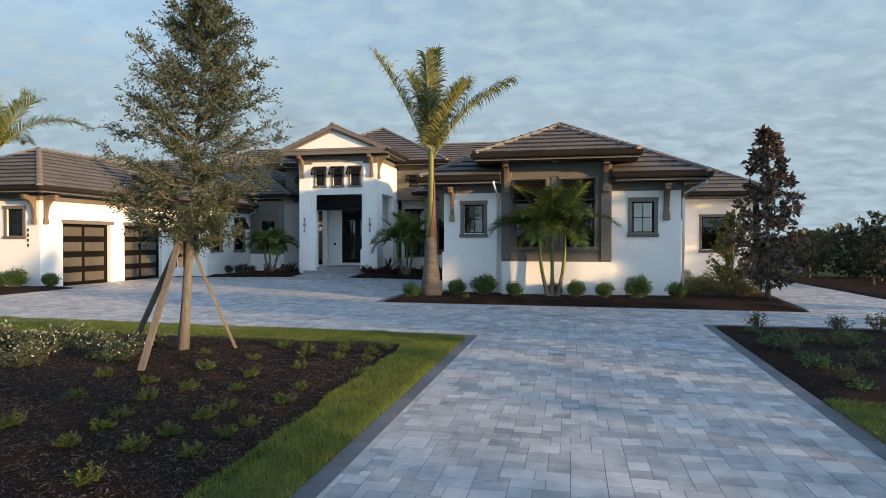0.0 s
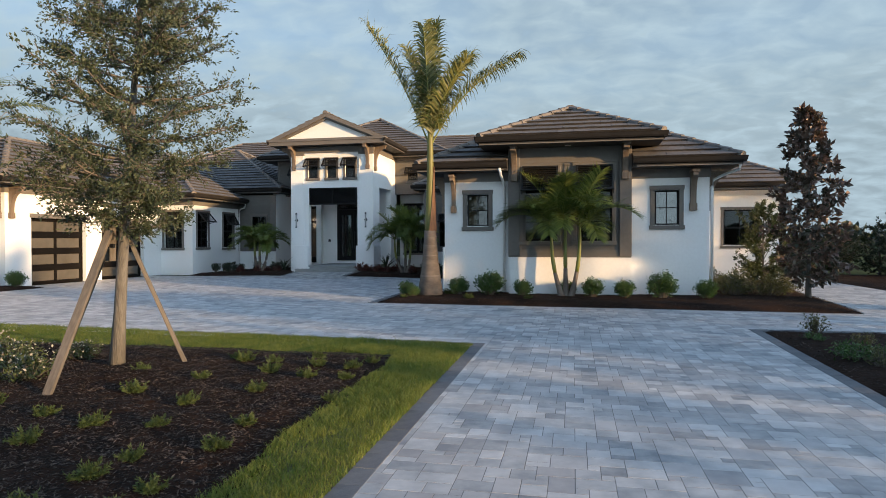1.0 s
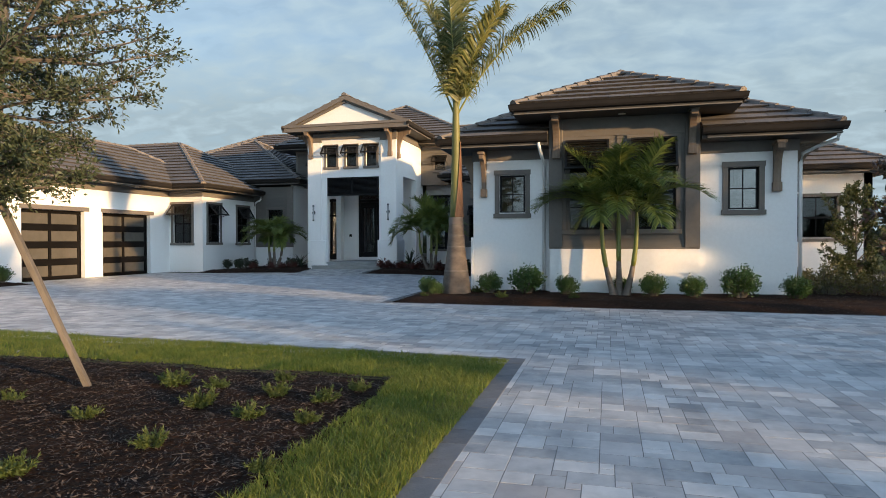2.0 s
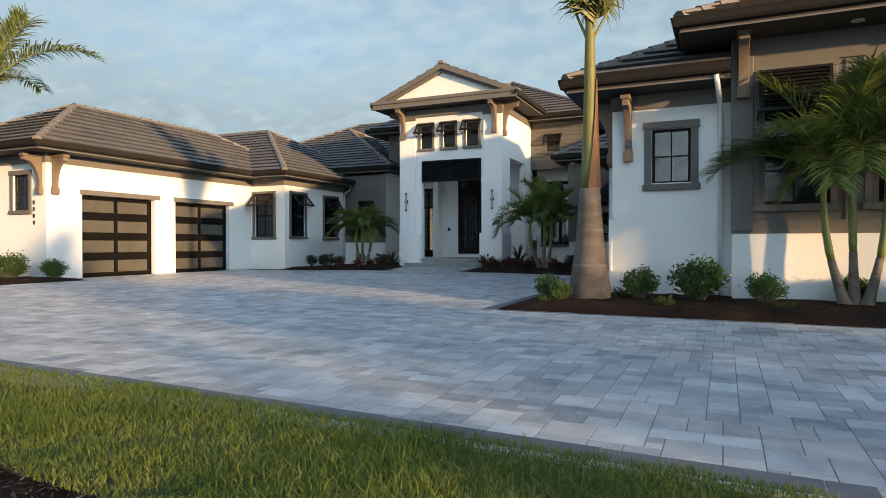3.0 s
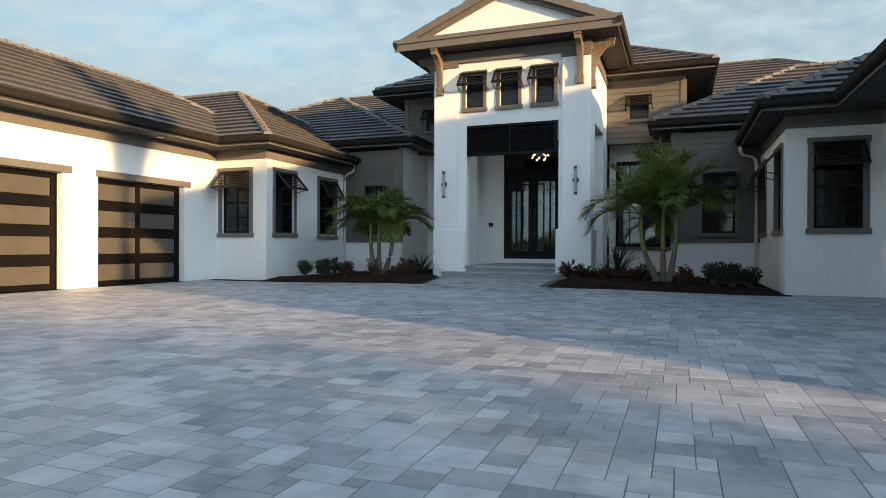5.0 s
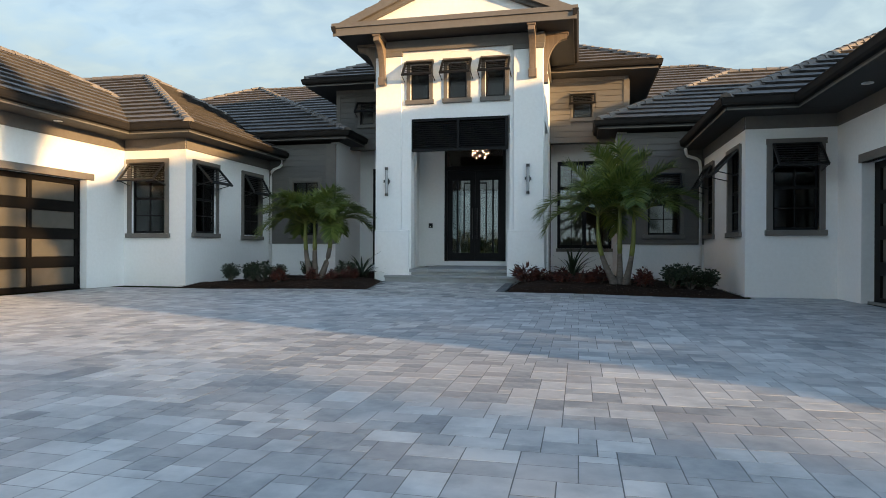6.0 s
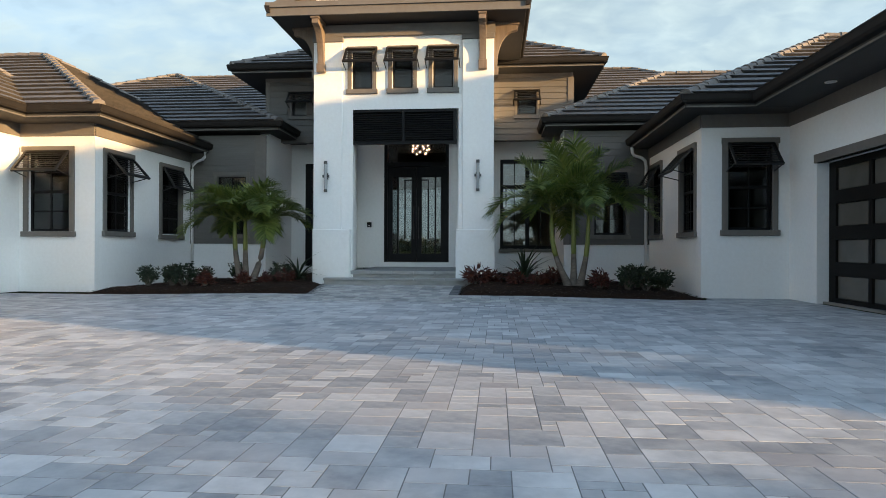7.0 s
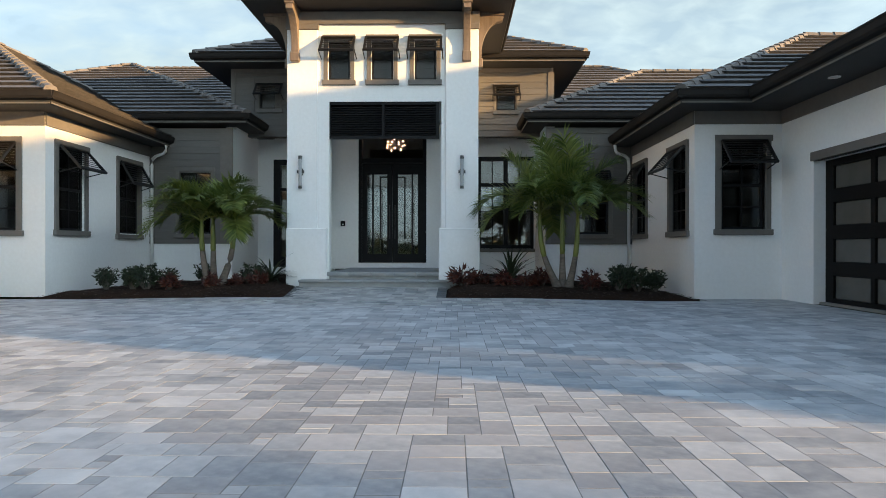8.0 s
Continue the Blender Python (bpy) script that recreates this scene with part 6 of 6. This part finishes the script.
def spiky(x, y, z, size, seed, label):
    """A rosette of long dark strap leaves."""
    r = np.random.RandomState(seed)
    thing = tagged(new("cordyline_plant"), label, "plant", "strap-leaved plants")
    for i in range(32):
        a, e = i * 2.4 + r.normal(0, 0.2), radians(r.uniform(25, 80))
        ln, w, path = size * r.uniform(0.8, 1.2), 0.028, []
        pos = Vector((x, y, z))
        leaf = Shape()
        for k in range(5):
            d = Vector((math.cos(a) * math.cos(e), math.sin(a) * math.cos(e), math.sin(e)))
            s = Vector((-math.sin(a), math.cos(a), 0)) * w * (0.6, 1, 0.9, 0.6, 0.08)[k]
            leaf.v += [tuple(pos - s), tuple(pos + s)]
            pos, e = pos + d * ln / 4, e - radians(16)
        leaf.f = [(2 * k, 2 * k + 1, 2 * k + 3, 2 * k + 2) for k in range(4)]
        part("leaf", leaf, DARK_LEAF, thing)


spiky(-14.45, 30.3, 0.2, 0.78, 75, "dark strap-leaved plant by the porch wall")
spiky(-9.35, 30.2, 0.2, 0.92, 76, "dark strap-leaved plant by the porch wall")


def tuft(x, y, seed, size, label="low feathery groundcover plant in dark mulch"):
    r = np.random.RandomState(seed)
    thing = tagged(new("groundcover_plant"), label, "plant", "groundcover plants")
    thing.matrix_basis = pose(x, y, 0.02)
    P, D, n = [], [], 34
    st = Shape()
    for i in range(n):
        a, e = r.uniform(0, 6.283), radians(r.uniform(25, 85))
        ln = size * r.uniform(0.5, 1.1)
        d = np.array([math.cos(a) * math.cos(e), math.sin(a) * math.cos(e), math.sin(e)])
        b0 = np.array([math.cos(a), math.sin(a), 0]) * r.uniform(0, 0.05)
        st.tube([b0, b0 + d * ln], [0.003, 0.001], 3, False)
        t = np.linspace(0.15, 1.0, 22)[:, None]
        P.append(b0 + d * ln * t)
        D.append(d * 0.9 + r.normal(0, 0.6, (22, 3)))
    part("stem", st, TUFT_LEAF, thing)
    leaves("foliage", np.concatenate(P), np.concatenate(D), 0.034, 0.010, r, TUFT_LEAF, thing)
    return thing


p = tuft(-4.09, 5.42, 81, 0.12)
repeat(p, [(-3.56, 5.41, 0.02, 0.9), (-4.06, 5.86, 0.02, 0.9), (-3.57, 5.91, 0.02, 0.85), (-4.07, 6.36, 0.02, 1.0), (-4.02, 6.71, 0.02, 0.8), (-3.52, 6.26, 0.02, 0.8), (-3.57, 7.06, 0.02, 0.9), (-3.67, 7.66, 0.02, 0.8), (-4.92, 7.36, 0.02, 1.0), (-5.07, 6.86, 0.02, 1.0), (-4.87, 6.26, 0.02, 0.9),
           (-4.77, 5.86, 0.02, 0.9), (-4.73, 5.41, 0.02, 0.9), (-3.97, 4.76, 0.02, 1.0), (-5.12, 10.21, 0.02, 1.1), (-4.69, 10.21, 0.02, 0.9), (-4.07, 10.11, 0.02, 1.0), (-3.59, 10.01, 0.02, 0.95), (-4.47, 9.66, 0.02, 1.1), (-3.92, 9.46, 0.02, 0.95), (-3.47, 9.49, 0.02, 0.8), (-5.27, 10.31, 0.02, 0.9),
           (-4.57, 8.16, 0.02, 0.9), (-4.17, 8.76, 0.02, 0.9), (-5.37, 8.46, 0.02, 1.0), (-5.57, 7.56, 0.02, 0.9), (-5.87, 6.76, 0.02, 1.0), (-5.67, 5.76, 0.02, 1.0), (-6.37, 7.76, 0.02, 1.0), (-5.97, 9.36, 0.02, 0.9), (-5.07, 9.16, 0.02, 0.9), (-4.37, 7.46, 0.02, 0.8), (-3.27, 8.56, 0.02, 0.7), (-3.47, 10.46, 0.02, 0.8), (-4.27, 10.61, 0.02, 0.8)])
repeat(p, [(-5.30, 18.55, 0.1, 0.8), (-4.33, 19.75, 0.1, 1.3), (-3.59, 18.62, 0.09, 1.2), (-2.1, 18.75, 0.09, 1.0)])
p = shrub(-7.8, 9.3, 0.02, 0.40, 0.30, 82, MID_LEAF, "spreading green shrub flecked with pale flowers", (0.045, 0.022), 30, 30, group="bed shrubs")
rr = np.random.RandomState(5)
leaves("blossoms", np.stack([rr.normal(0, 0.22, 70), rr.normal(0, 0.22, 70), rr.uniform(0.14, 0.34, 70)], 1), rr.normal(0, 1, (70, 3)), 0.042, 0.026, rr, FLOWER, p)
repeat(p, [(-7.0, 8.75, 0.02, 0.95), (-8.6, 9.0, 0.02, 1.1), (-8.9, 9.9, 0.02, 1.0), (-7.3, 9.9, 0.02, 0.8), (-9.7, 9.3, 0.02, 1.1), (-8.0, 8.1, 0.02, 1.0), (-9.3, 8.3, 0.02, 1.1), (-10.4, 9.8, 0.02, 1.1)])
p = shrub(3.05, 14.35, 0.02, 0.25, 0.33, 83, OLIVE_LEAF, "thin young shrub in the mulch beside the drive", (0.05, 0.022), 22, 16, group="drive bed shrubs")
repeat(p, [(4.5, 14.3, 0.02, 1.0), (5.2, 14.4, 0.02, 1.05), (6.2, 14.3, 0.02, 1.0), (7.3, 14.4, 0.02, 1.0), (2.75, 11.4, 0.02, 0.8), (3.8, 12.2, 0.02, 0.9), (4.8, 11.5, 0.02, 0.9), (3.3, 10.4, 0.02, 0.8), (4.2, 10.0, 0.02, 0.9), (5.6, 12.6, 0.02, 1.0), (3.2, 13.0, 0.02, 0.7), (2.7, 9.4, 0.02, 0.7), (5.3, 9.6, 0.02, 0.9), (6.6, 11.6, 0.02, 1.0)])
p = shrub(3.4, 12.5, 0.02, 0.26, 0.15, 84, HEDGE_LEAF, "low sprawling green plant in the mulch beside the drive", (0.05, 0.024), 20, 14, group="drive bed plants")
repeat(p, [(2.7 + 0.62 * (i % 6) + 0.18 * ((i * 5) % 3), 9.0 + 0.82 * (i // 6) + 0.2 * ((i * 7) % 4), 0.02, 0.75 + 0.12 * ((i * 3) % 5)) for i in range(0, 36, 2)])

# woods on the skyline
rr = np.random.RandomState(91)
n = 26000
ang, dist = rr.uniform(0, 6.283, n), rr.uniform(170, 230, n)
top = 3.4 + 1.6 * np.sin(ang * 23) + 1.2 * np.sin(ang * 57 + 1) + 0.8 * np.sin(ang * 131)
P = np.stack([np.cos(ang) * dist, np.sin(ang) * dist, rr.uniform(0, 1, n) * np.clip(top, 1.2, 9)], 1)
woods = tagged(new("far_woods"), "low dark line of far trees along the horizon", "woods", kind="stuff")
leaves("far_foliage", P, rr.normal(0, 1, (n, 3)), 2.2, 1.5, rr, DARK_LEAF, woods)
